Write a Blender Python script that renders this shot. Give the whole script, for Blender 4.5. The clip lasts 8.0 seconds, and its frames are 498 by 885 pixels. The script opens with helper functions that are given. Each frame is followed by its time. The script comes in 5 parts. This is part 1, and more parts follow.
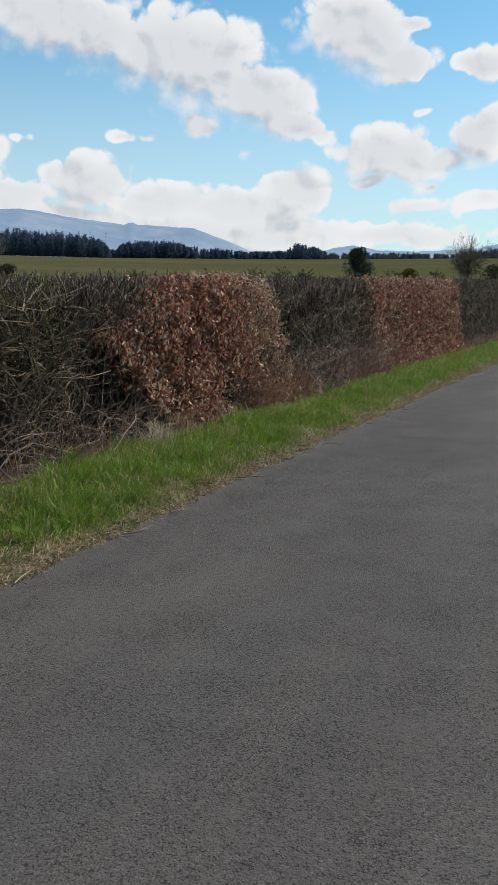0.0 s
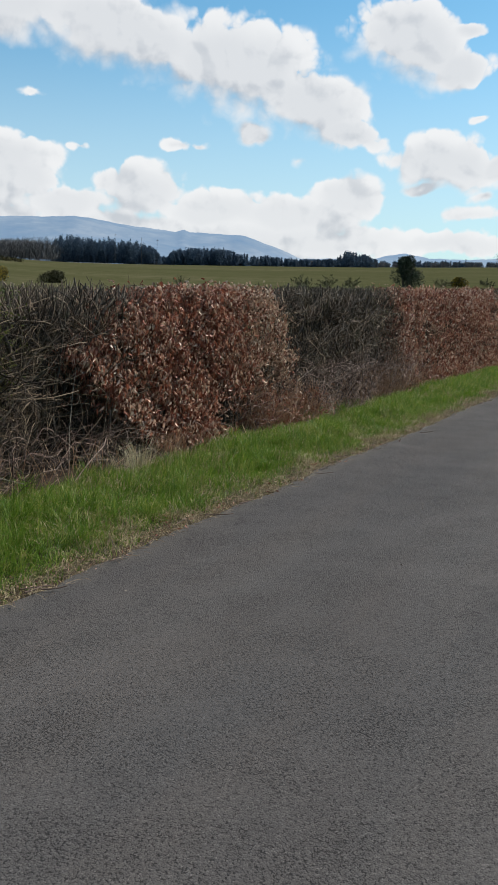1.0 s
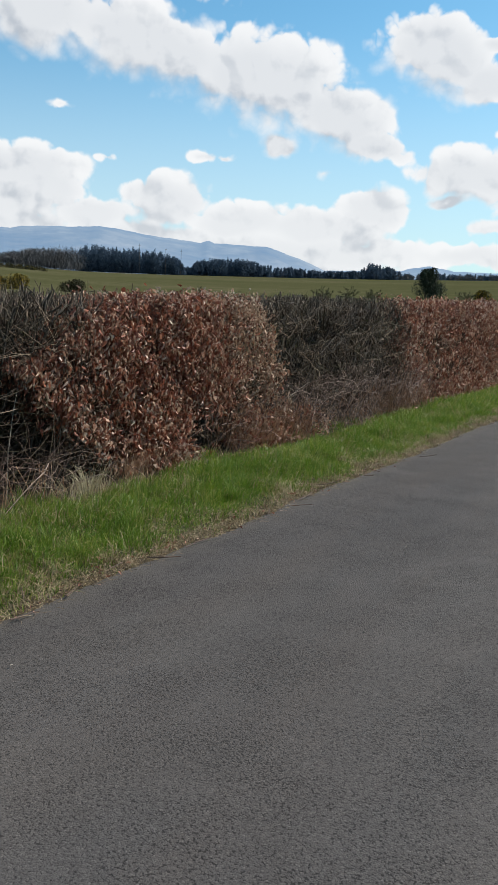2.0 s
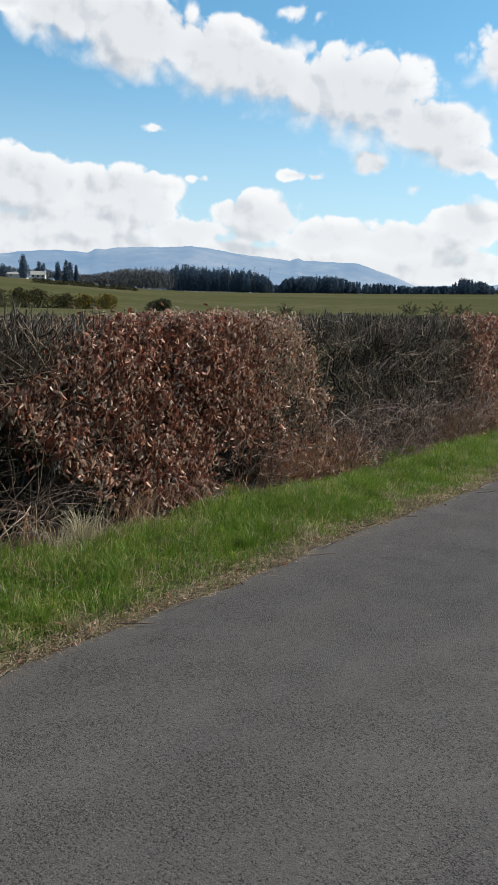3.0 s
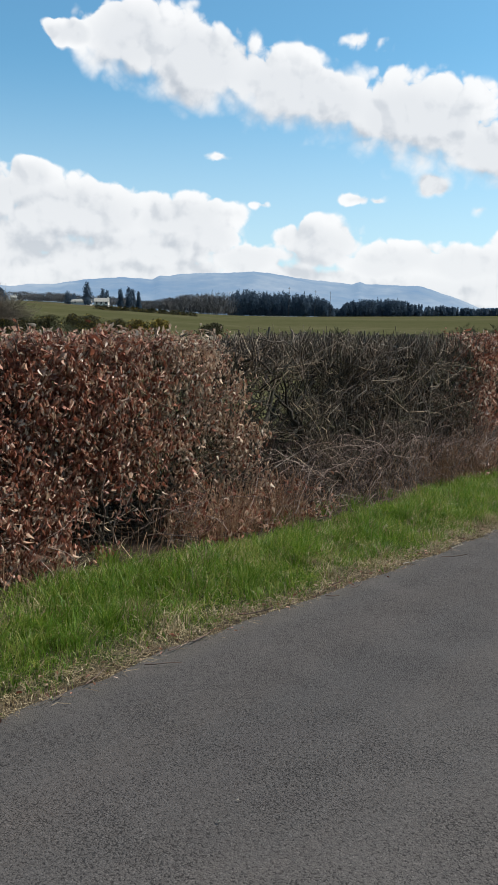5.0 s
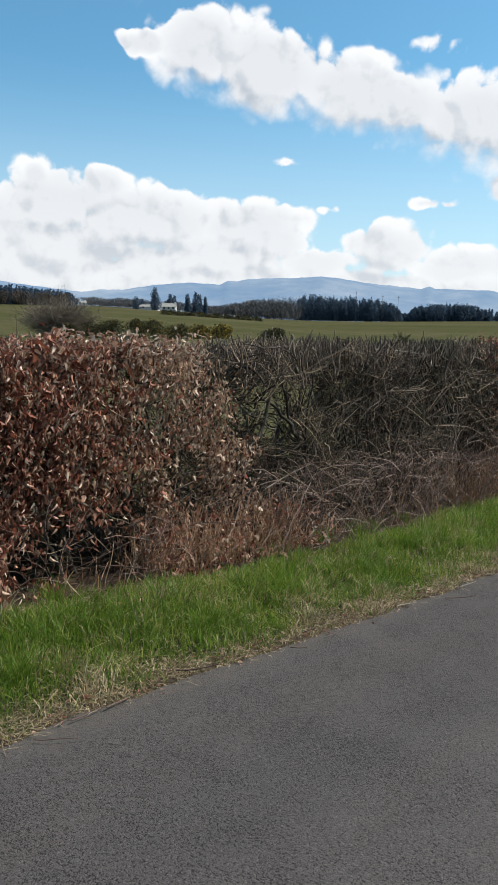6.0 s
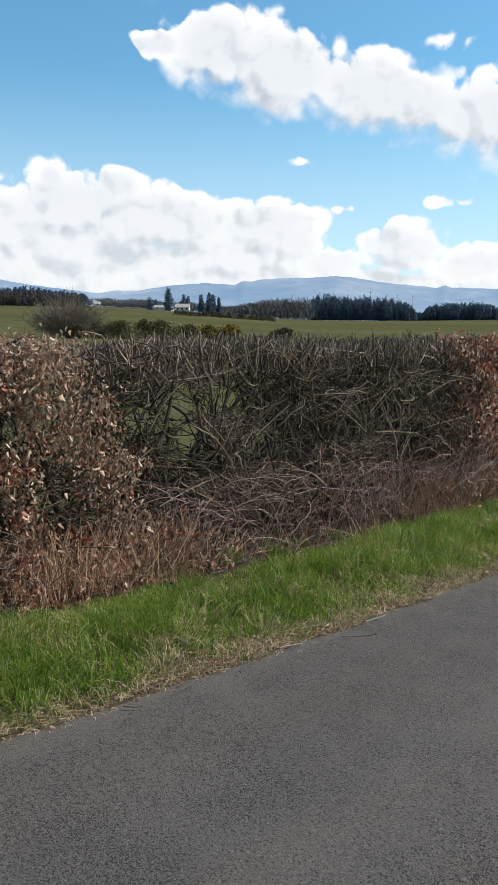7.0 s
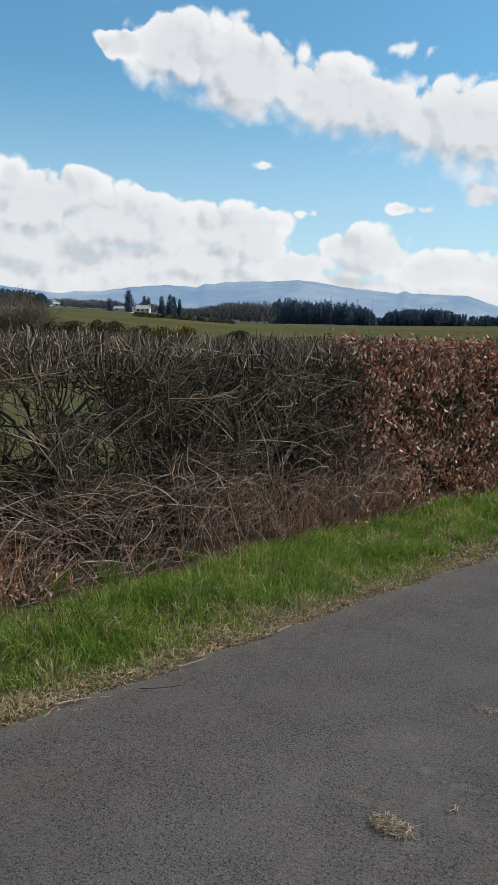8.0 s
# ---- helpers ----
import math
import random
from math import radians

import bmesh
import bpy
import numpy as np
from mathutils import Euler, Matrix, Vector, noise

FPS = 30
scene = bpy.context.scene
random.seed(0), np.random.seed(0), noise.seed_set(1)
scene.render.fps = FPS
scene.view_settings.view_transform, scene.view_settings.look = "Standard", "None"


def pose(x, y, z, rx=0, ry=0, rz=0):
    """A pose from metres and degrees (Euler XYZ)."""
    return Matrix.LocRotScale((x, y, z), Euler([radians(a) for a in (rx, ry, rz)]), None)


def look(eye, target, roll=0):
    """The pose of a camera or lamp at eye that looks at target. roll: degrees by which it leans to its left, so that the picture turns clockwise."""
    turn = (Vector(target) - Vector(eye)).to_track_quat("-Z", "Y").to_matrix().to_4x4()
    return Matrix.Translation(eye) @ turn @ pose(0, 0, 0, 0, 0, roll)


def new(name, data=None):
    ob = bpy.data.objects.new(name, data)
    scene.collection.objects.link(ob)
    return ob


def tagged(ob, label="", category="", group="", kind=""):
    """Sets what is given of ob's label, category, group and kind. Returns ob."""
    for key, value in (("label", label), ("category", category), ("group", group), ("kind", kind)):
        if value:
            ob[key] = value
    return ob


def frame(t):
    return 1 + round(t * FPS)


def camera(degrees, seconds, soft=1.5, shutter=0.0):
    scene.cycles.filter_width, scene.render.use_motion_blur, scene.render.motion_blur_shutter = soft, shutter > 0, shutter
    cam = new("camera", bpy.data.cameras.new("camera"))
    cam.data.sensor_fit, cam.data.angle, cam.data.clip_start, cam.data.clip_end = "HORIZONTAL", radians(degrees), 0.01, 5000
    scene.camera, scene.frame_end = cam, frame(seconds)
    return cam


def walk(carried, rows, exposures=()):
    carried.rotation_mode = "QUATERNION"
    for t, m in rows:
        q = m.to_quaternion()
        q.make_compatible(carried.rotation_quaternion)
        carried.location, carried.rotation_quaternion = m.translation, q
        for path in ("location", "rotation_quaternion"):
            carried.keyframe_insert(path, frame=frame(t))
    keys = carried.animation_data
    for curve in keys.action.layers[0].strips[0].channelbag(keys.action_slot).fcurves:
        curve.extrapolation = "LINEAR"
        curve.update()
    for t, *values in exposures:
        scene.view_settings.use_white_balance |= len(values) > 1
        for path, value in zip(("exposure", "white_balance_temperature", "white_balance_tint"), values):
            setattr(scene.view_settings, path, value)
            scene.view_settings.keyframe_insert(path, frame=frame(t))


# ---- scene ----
# The road runs along +y; the hedge stands to its left (-x). Metres, z up.
cam = camera(33.5, 8.0)
PATH = [
    (0, (0.007, 0.272, 1.382), (-0.806, 2.069, 1.048), 0.3),
    (0.5, (0.026, 0.781, 1.419), (-0.787, 2.579, 1.095), 0.9),
    (0.7, (0.083, 0.953, 1.434), (-0.745, 2.746, 1.12), 1.0),
    (1, (0.165, 1.206, 1.445), (-0.752, 2.955, 1.127), 0.8),
    (1.5, (0.127, 1.693, 1.444), (-0.801, 3.439, 1.142), 1.0),
    (2, (0.141, 2.155, 1.442), (-0.824, 3.882, 1.149), 1.4),
    (2.2, (0.167, 2.347, 1.474), (-0.878, 4.026, 1.178), 1.5),
    (3.3, (0.205, 3.424, 1.494), (-0.947, 5.04, 1.244), 0.9),
    (3.5, (0.227, 3.642, 1.485), (-0.927, 5.256, 1.239), 0.9),
    (4, (0.229, 4.144, 1.485), (-0.949, 5.743, 1.249), 0.6),
    (4.2, (0.181, 4.346, 1.502), (-0.993, 5.95, 1.284), 0.6),
    (5.3, (0.246, 5.442, 1.499), (-1.084, 6.923, 1.304), 0.4),
    (5.5, (0.201, 5.632, 1.5), (-1.16, 7.084, 1.31), 0.5),
    (6, (0.192, 6.139, 1.527), (-1.199, 7.563, 1.336), 0.6),
    (6.3, (0.25, 6.461, 1.53), (-1.205, 7.819, 1.332), 0.5),
    (6.5, (0.282, 6.686, 1.531), (-1.172, 8.045, 1.334), 0.5),
    (7, (0.267, 7.276, 1.537), (-1.151, 8.674, 1.346), 0.3),
    (7.3, (0.286, 7.618, 1.533), (-1.068, 9.078, 1.348), 0.7),
    (7.5, (0.307, 7.838, 1.531), (-1.047, 9.299, 1.35), 0.9),
    (8, (0.346, 8.374, 1.531), (-1.005, 9.837, 1.348), 1.0),
]
walk(cam, [(t, look(eye, target, roll)) for t, eye, target, roll in PATH], exposures=[(0.0, 0.47), (2.0, 0.58), (3.5, 0.63), (5.5, 0.66), (6.5, 0.72), (7.0, 0.76), (8.0, 0.53)])

# ---- world, sun ----
SUN_AZ, SUN_EL = -36.0, 47.0      # degrees left of +y, and above the horizon
SKY, CLOUD = 0.095, 0.60

sun_data = bpy.data.lights.new("sun", "SUN")
sun_data.energy, sun_data.angle, sun_data.color = 4.2, radians(0.6), (1.0, 0.95, 0.87)
sun = new("sun", sun_data)
sun_way = Vector((-math.sin(radians(SUN_AZ)) * math.cos(radians(SUN_EL)), math.cos(radians(SUN_AZ)) * math.cos(radians(SUN_EL)), math.sin(radians(SUN_EL))))
sun.matrix_world = look(sun_way * 60, (0, 0, 0))


class Nodes:
    """A small hand for node trees."""

    def __init__(self, tree):
        self.tree = tree

    def add(self, kind, props=None, **inputs):
        node = self.tree.nodes.new(kind)
        for key, value in (props or {}).items():
            setattr(node, key, value)
        for key, value in inputs.items():
            self.put(node, int(key[1:]) if key[0] == "i" and key[1:].isdigit() else key.replace("_", " "), value)
        return node

    def put(self, node, key, value):
        if isinstance(value, bpy.types.NodeSocket):
            self.tree.links.new(value, node.inputs[key])
        elif isinstance(value, bpy.types.Node):
            self.tree.links.new(value.outputs[0], node.inputs[key])
        else:
            node.inputs[key].default_value = value

    def math(self, op, a, b=0.0, c=0.0, clamp=False):
        return self.add("ShaderNodeMath", {"operation": op, "use_clamp": clamp}, i0=a, i1=b, i2=c).outputs[0]

    def span(self, value, lo, hi, a=0.0, b=1.0, smooth=True):
        return self.add("ShaderNodeMapRange", {"interpolation_type": "SMOOTHSTEP" if smooth else "LINEAR"}, i0=value, i1=lo, i2=hi, i3=a, i4=b).outputs[0]

    def noise(self, where, scale, detail=3.0, rough=0.5, warp=0.0):
        node = self.add("ShaderNodeTexNoise", Scale=scale, Detail=detail, Roughness=rough, Distortion=warp)
        if where is not None:
            self.put(node, "Vector", where)
        return node.outputs[0]

    def ramp(self, value, *stops):
        node = self.add("ShaderNodeValToRGB", i0=value)
        points = node.color_ramp.elements
        while len(points) < len(stops):
            points.new(0.5)
        for point, (at, colour) in zip(points, stops):
            point.position, point.color = at, (*colour, 1)
        return node.outputs[0]

    def mix(self, fac, a, b, blend="MIX"):
        node = self.add("ShaderNodeMix", {"data_type": "RGBA", "blend_type": blend}, i0=fac)
        for key, value in ((6, a), (7, b)):
            self.put(node, key, (*value, 1) if isinstance(value, tuple) and len(value) == 3 else value)
        return node.outputs[2]


def cloud_cover():
    """How thick the cloud is at (azimuth, elevation) in degrees, from soft puffs."""
    group = bpy.data.node_groups.new("cloud_cover", "ShaderNodeTree")
    group.interface.new_socket("place", in_out="INPUT", socket_type="NodeSocketVector")
    group.interface.new_socket("cover", in_out="OUTPUT", socket_type="NodeSocketFloat")
    n = Nodes(group)
    place, out = n.add("NodeGroupInput").outputs[0], n.add("NodeGroupOutput")
    total = []

    def puff(az, el, rx, ry, turn=0.0, weight=1.0):
        m = n.add("ShaderNodeMapping", {"vector_type": "TEXTURE"}, Vector=place, Location=(az, el, 0), Rotation=(0, 0, radians(turn)), Scale=(rx * 1.36, ry * 1.36, 1))
        ball = n.add("ShaderNodeTexGradient", {"gradient_type": "SPHERICAL"}, Vector=m)
        value = ball.outputs[1] if weight == 1.0 else n.math("MULTIPLY", ball.outputs[1], weight)
        total.append(value if not total else n.math("SMOOTH_MAX", total[-1], value, 0.12))

    # the long bank across the upper sky
    puff(47.9, 19.9, 3.6, 2.6), puff(51.6, 20.2, 1.7, 0.8), puff(43.5, 18.8, 5.1, 2.9, 12)
    puff(36.5, 17.0, 7.6, 2.6, 12), puff(29.0, 15.2, 6.6, 3.2, 12), puff(23.8, 13.0, 4.4, 2.3, 22)
    puff(21.6, 11.3, 3.2, 1.2, 10), puff(27.6, 11.3, 1.3, 0.9), puff(32.4, 20.2, 2.4, 0.9, 15, 0.42)
    # the two on the other side
    puff(17.3, 16.4, 4.2, 2.5, 18), puff(14.7, 14.8, 2.4, 1.3), puff(13.9, 16.8, 1.6, 0.6, 0, 0.75), puff(9.6, 14.7, 1.9, 1.0)
    puff(9.5, 10.6, 2.3, 2.0, -25), puff(15.2, 9.4, 4.0, 1.8, 8), puff(11.7, 9.0, 2.2, 0.9), puff(16.4, 7.9, 1.6, 0.5)
    # small scraps
    puff(9.3, 6.5, 1.6, 0.8, 0, 0.6), puff(13.3, 6.0, 3.6, 0.8, 0, 0.6), puff(12.6, 7.2, 1.1, 0.6, 0, 0.5), puff(32.5, 10.5, 1.1, 0.5, 0, 0.55), puff(31.4, 10.3, 1.2, 0.42, 0, 0.5)
    puff(39.1, 10.2, 0.7, 0.5, 0, 0.48), puff(24.4, 9.7, 1.1, 0.5, 0, 0.5), puff(42.1, 13.4, 1.3, 0.45, 0, 0.45), puff(13.1, 11.8, 0.8, 0.4, 0, 0.45)
    # the heaped bank behind the hills
    puff(35.2, 7.6, 3.6, 1.9), puff(40.0, 6.7, 3.0, 1.3), puff(30.2, 6.4, 3.8, 1.5), puff(25.2, 6.1, 5.4, 1.4), puff(21.4, 7.3, 2.8, 1.5)
    puff(25.5, 4.4, 10.0, 1.6), puff(14.5, 4.4, 7.0, 0.9, 0, 0.8)
    # the large heap to the left
    puff(57.8, 10.2, 4.6, 2.7), puff(58.4, 12.0, 1.2, 1.0), puff(54.2, 11.4, 2.2, 1.3), puff(50.6, 9.5, 5.4, 2.3, 8), puff(44.5, 9.2, 4.4, 1.8)
    puff(43.0, 8.1, 2.9, 1.7), puff(58.0, 7.4, 8.0, 2.6), puff(48.7, 6.8, 8.0, 1.9), puff(66.0, 10.0, 6.0, 3.0), puff(53.5, 8.8, 4.5, 1.8), puff(52.5, 9.2, 8.0, 2.6), puff(46.5, 7.4, 6.0, 1.9), puff(62.0, 8.6, 7.0, 3.0), puff(61.0, 5.8, 11.0, 2.2), puff(49.0, 5.4, 10.0, 1.8), puff(37.0, 5.0, 9.0, 1.5), puff(56.0, 10.5, 3.6, 1.6)
    n.put(out, 0, total[-1])
    return group


def build_sky():
    world = bpy.data.worlds.new("sky")
    scene.world = world
    world.use_nodes = True
    tree = world.node_tree
    tree.nodes.clear()
    n = Nodes(tree)
    way = n.add("ShaderNodeTexCoord").outputs["Generated"]
    x, y, z = n.add("ShaderNodeSeparateXYZ", Vector=way).outputs
    az = n.math("MULTIPLY", n.math("ARCTAN2", n.math("MULTIPLY", x, -1.0), y), 57.2958)
    el = n.math("MULTIPLY", n.math("ARCSINE", z), 57.2958)
    group = cloud_cover()
    # heaped billows: rounded swellings parted by sharp creases, at three sizes
    def billows(where):
        swell = n.math("ABSOLUTE", n.math("SUBTRACT", n.noise(where, 13.0, 2.0, 0.4), 0.5))
        puffs = n.math("ABSOLUTE", n.math("SUBTRACT", n.noise(where, 30.0, 1.0, 0.4), 0.5))
        curds = n.math("ABSOLUTE", n.math("SUBTRACT", n.noise(where, 72.0, 2.0, 0.5), 0.5))
        total = n.math("ADD", n.math("MULTIPLY", n.math("SUBTRACT", swell, 0.09), 1.6), n.math("MULTIPLY", n.math("SUBTRACT", puffs, 0.09), 1.0))
        return n.math("ADD", total, n.math("MULTIPLY", n.math("SUBTRACT", curds, 0.09), 0.36))

    def sunward(step):
        return n.add("ShaderNodeVectorMath", {"operation": "ADD"}, i0=way, i1=(0.65 * step, 0.24 * step, 0.72 * step)).outputs[0]

    rough, rough_lit = billows(way), billows(sunward(0.012))
    # the edges are drawn in and out
    stir = n.add("ShaderNodeTexNoise", Vector=way, Scale=20.0, Detail=3.0, Roughness=0.5).outputs["Color"]
    sx, sy, _ = n.add("ShaderNodeSeparateXYZ", Vector=stir).outputs
    az2 = n.math("ADD", az, n.math("MULTIPLY", n.math("SUBTRACT", sx, 0.5), 2.4))
    el2 = n.math("ADD", el, n.math("MULTIPLY", n.math("SUBTRACT", sy, 0.5), 1.7))
    # clouds elsewhere in the sky, well away from the puffs
    else_mask = n.math("MAXIMUM", n.span(n.math("ABSOLUTE", n.math("SUBTRACT", az, 34.0)), 38.0, 55.0), n.span(el, 26.0, 36.0))
    elsewhere = n.math("MULTIPLY", n.math("MULTIPLY", n.span(n.noise(way, 3.2, 4.0, 0.5), 0.5, 0.72, smooth=True), 0.7), else_mask)

    def cover(up, side):
        place = n.add("ShaderNodeCombineXYZ", X=n.math("ADD", az2, side), Y=n.math("ADD", el2, up))
        return n.math("MAXIMUM", n.add("ShaderNodeGroup", {"node_tree": group}, i0=place).outputs[0], elsewhere)

    plain = cover(0.0, 0.0)
    body = n.span(plain, 0.02, 0.22)
    here = n.math("ADD", plain, n.math("MULTIPLY", rough, body))
    under = n.span(n.math("SUBTRACT", cover(1.7, -0.7), plain), -0.26, 0.30)
    # crisp lit tops, soft ragged undersides
    near = n.span(el, 5.0, 12.0)
    alpha = n.span(here, 0.17, n.math("ADD", n.math("MULTIPLY", under, n.math("ADD", n.math("MULTIPLY", near, 0.32), 0.08)), 0.33))
    facing = n.span(n.math("SUBTRACT", rough_lit, rough), -0.22, 0.28)
    level = n.add("ShaderNodeMapping", Vector=way, Scale=(1.0, 1.0, 4.5))
    bands = n.span(n.noise(level, 7.0, 3.5, 0.5, 0.3), 0.36, 0.66)
    inner = n.span(plain, 0.22, 0.75)
    shade = n.math("ADD", n.math("MULTIPLY", under, 0.50), n.math("ADD", n.math("MULTIPLY", facing, 0.56), n.math("MULTIPLY", bands, 0.20)))
    shade = n.math("ADD", n.math("MULTIPLY", n.span(shade, 0.32, 1.20), 0.80), n.math("MULTIPLY", inner, 0.36))
    shade = n.math("MULTIPLY", shade, n.span(plain, 0.14, 0.52), clamp=True)
    shade = n.math("MULTIPLY", shade, n.math("ADD", n.math("MULTIPLY", near, 0.30), 0.70))
    colour = n.mix(shade, (1.05, 1.06, 1.07), (0.54, 0.59, 0.66))
    air = n.add("ShaderNodeTexSky", {"sky_type": "NISHITA", "sun_disc": False, "sun_elevation": radians(SUN_EL), "sun_rotation": radians(-SUN_AZ), "air_density": 1.0, "dust_density": 0.6, "ozone_density": 1.0})
    low = n.math("MULTIPLY", n.span(el, 20.0, 2.0), n.span(el, -1.0, 0.0, 0.0, 0.60))
    clear = n.add("ShaderNodeBackground", Color=n.mix(1.0, air.outputs[0], (0.60, 1.01, 1.06), "MULTIPLY"), Strength=SKY)
    bank = n.add("ShaderNodeBackground", Color=colour, Strength=CLOUD)
    haze = n.add("ShaderNodeBackground", Color=(0.84, 0.94, 1.0, 1), Strength=CLOUD)
    hazy = n.add("ShaderNodeMixShader", i0=low, i1=clear.outputs[0], i2=haze.outputs[0])
    mixed = n.add("ShaderNodeMixShader", i0=n.math("MULTIPLY", alpha, 0.97), i1=hazy.outputs[0], i2=bank.outputs[0])
    out = n.add("ShaderNodeOutputWorld")
    tree.links.new(mixed.outputs[0], out.inputs[0])


build_sky()


# ---- materials ----
def material(name):
    m = bpy.data.materials.new(name)
    m.use_nodes = True
    m.node_tree.nodes.clear()
    n = Nodes(m.node_tree)
    n.out = n.add("ShaderNodeOutputMaterial")
    return m, n


def finish(n, colour, rough=0.8, bump=None, strength=0.3, distance=0.01, spec=0.5, through_light=0.0, through_colour=None):
    body = n.add("ShaderNodeBsdfPrincipled", Base_Color=colour if not isinstance(colour, tuple) else (*colour, 1), Roughness=rough, Specular_IOR_Level=spec)
    if bump is not None:
        n.put(body, "Normal", n.add("ShaderNodeBump", Height=bump, Strength=strength, Distance=distance).outputs[0])
    shader = body.outputs[0]
    if through_light:
        thin = n.add("ShaderNodeBsdfTranslucent", Color=through_colour if through_colour is not None else colour)
        shader = n.add("ShaderNodeMixShader", i0=through_light, i1=shader, i2=thin.outputs[0]).outputs[0]
    n.tree.links.new(shader, n.out.inputs[0])


def asphalt():
    m, n = material("asphalt")
    at = n.add("ShaderNodeTexCoord").outputs["Object"]
    shaken = n.add("ShaderNodeVectorMath", {"operation": "ADD"}, i0=at, i1=n.add("ShaderNodeVectorMath", {"operation": "SCALE"}, i0=n.add("ShaderNodeTexNoise", Vector=at, Scale=120.0, Detail=2.0).outputs["Color"], Scale=0.006))
    stones = n.add("ShaderNodeTexVoronoi", {"feature": "F1"}, Vector=shaken, Scale=130.0, Randomness=1.0)
    grit = n.add("ShaderNodeTexVoronoi", {"feature": "F1"}, Vector=at, Scale=270.0, Randomness=1.0)
    tone = n.add("ShaderNodeSeparateColor", Color=stones.outputs["Color"]).outputs[0]
    tone2 = n.add("ShaderNodeSeparateColor", Color=grit.outputs["Color"]).outputs[1]
    base = n.ramp(n.math("ADD", n.math("MULTIPLY", tone, 0.55), n.math("MULTIPLY", tone2, 0.45)), (0.0, (0.050, 0.0456, 0.0434)), (0.45, (0.0725, 0.0657, 0.0620)), (0.8, (0.087, 0.0788, 0.0742)), (1.0, (0.126, 0.114, 0.107)))
    # open pits between the stones, gathered in worn patches
    worn = n.noise(at, 2.6, 4.0, 0.6)
    gaps = n.math("MULTIPLY", n.span(stones.outputs["Distance"], 0.38, 0.66), n.span(n.math("ADD", n.noise(at, 84.0, 4.0, 0.65), n.math("MULTIPLY", n.math("SUBTRACT", worn, 0.5), 0.30)), 0.475, 0.60))
    pits = n.math("SUBTRACT", 1.0, gaps)
    base = n.mix(pits, (0.030, 0.0274, 0.0262), base)
    # long wheel-worn streaks, brown film and bare grey patches
    drawn = n.add("ShaderNodeMapping", Vector=at, Scale=(1.0, 0.16, 1.0))
    streak = n.noise(drawn, 1.3, 4.0, 0.55)
    patch = n.noise(at, 0.9, 5.0, 0.6, 0.6)
    base = n.mix(n.span(streak, 0.35, 0.7), base, n.mix(1.0, base, (0.86, 0.87, 0.89), "MULTIPLY"))
    base = n.mix(n.span(patch, 0.48, 0.75), base, n.mix(1.0, base, (1.10, 1.085, 1.07), "MULTIPLY"))
    base = n.mix(n.span(n.noise(drawn, 2.1, 5.0, 0.65, 0.4), 0.30, 0.80), base, n.mix(1.0, base, (1.02, 0.98, 0.95), "MULTIPLY"))
    # pale dust trodden round the fallen straw
    spot = n.add("ShaderNodeTexGradient", {"gradient_type": "SPHERICAL"}, Vector=n.add("ShaderNodeMapping", {"vector_type": "TEXTURE"}, Vector=at, Location=(-0.95, 10.75, 0), Scale=(0.55, 0.95, 1.0))).outputs[1]
    base = n.mix(n.math("MULTIPLY", n.span(spot, 0.0, 0.6), n.span(n.noise(at, 9.0, 5.0, 0.7), 0.52, 0.75, 0.0, 0.28)), base, (0.155, 0.140, 0.122))
    # dust and soil washed in from the verge
    x = n.add("ShaderNodeSeparateXYZ", Vector=at).outputs[0]
    rim = n.span(n.math("ADD", x, n.math("MULTIPLY", n.noise(at, 5.0, 4.0, 0.6), 0.35)), -2.62, -2.28, 0.65, 0.0)
    base = n.mix(rim, base, (0.090, 0.080, 0.068))
    height = n.math("ADD", n.math("MULTIPLY", stones.outputs["Distance"], -1.0), n.math("ADD", n.math("MULTIPLY", grit.outputs["Distance"], -0.4), n.math("MULTIPLY", pits, 0.8)))
    finish(n, base, n.span(patch, 0.3, 0.8, 0.85, 0.72), height, 0.56, 0.004, 0.06)
    return m


def field_grass():
    m, n = material("field_grass")
    at = n.add("ShaderNodeTexCoord").outputs["Object"]
    wide = n.noise(n.add("ShaderNodeMapping", Vector=at, Rotation=(0, 0, 0.75), Scale=(0.5, 1.6, 1.0)), 0.014, 6.0, 0.6, 0.5)
    mid = n.noise(at, 0.25, 6.0, 0.65)
    blades = n.noise(at, 14.0, 4.0, 0.7)
    base = n.ramp(wide, (0.3, (0.046, 0.049, 0.021)), (0.5, (0.066, 0.062, 0.030)), (0.7, (0.094, 0.081, 0.046)))
    base = n.mix(n.span(mid, 0.4, 0.7), base, (0.046, 0.050, 0.020))
    base = n.mix(n.math("MULTIPLY", blades, 0.5), base, (0.064, 0.063, 0.029))
    # rough brown ground below the farm
    moor = n.add("ShaderNodeTexGradient", {"gradient_type": "SPHERICAL"}, Vector=n.add("ShaderNodeMapping", {"vector_type": "TEXTURE"}, Vector=at, Location=(-340, 292, 0), Rotation=(0, 0, radians(48)), Scale=(95, 60, 400))).outputs[1]
    moor = n.span(n.math("ADD", moor, n.math("MULTIPLY", n.math("SUBTRACT", n.noise(at, 0.05, 4.0, 0.6), 0.5), 0.6)), 0.18, 0.42)
    base = n.mix(n.math("MULTIPLY", moor, 0.75), base, n.ramp(mid, (0.35, (0.052, 0.041, 0.026)), (0.65, (0.115, 0.092, 0.056))))
    finish(n, base, 1.0, n.math("ADD", mid, n.math("MULTIPLY", blades, 0.2)), 0.5, 0.2, 0.0)
    return m


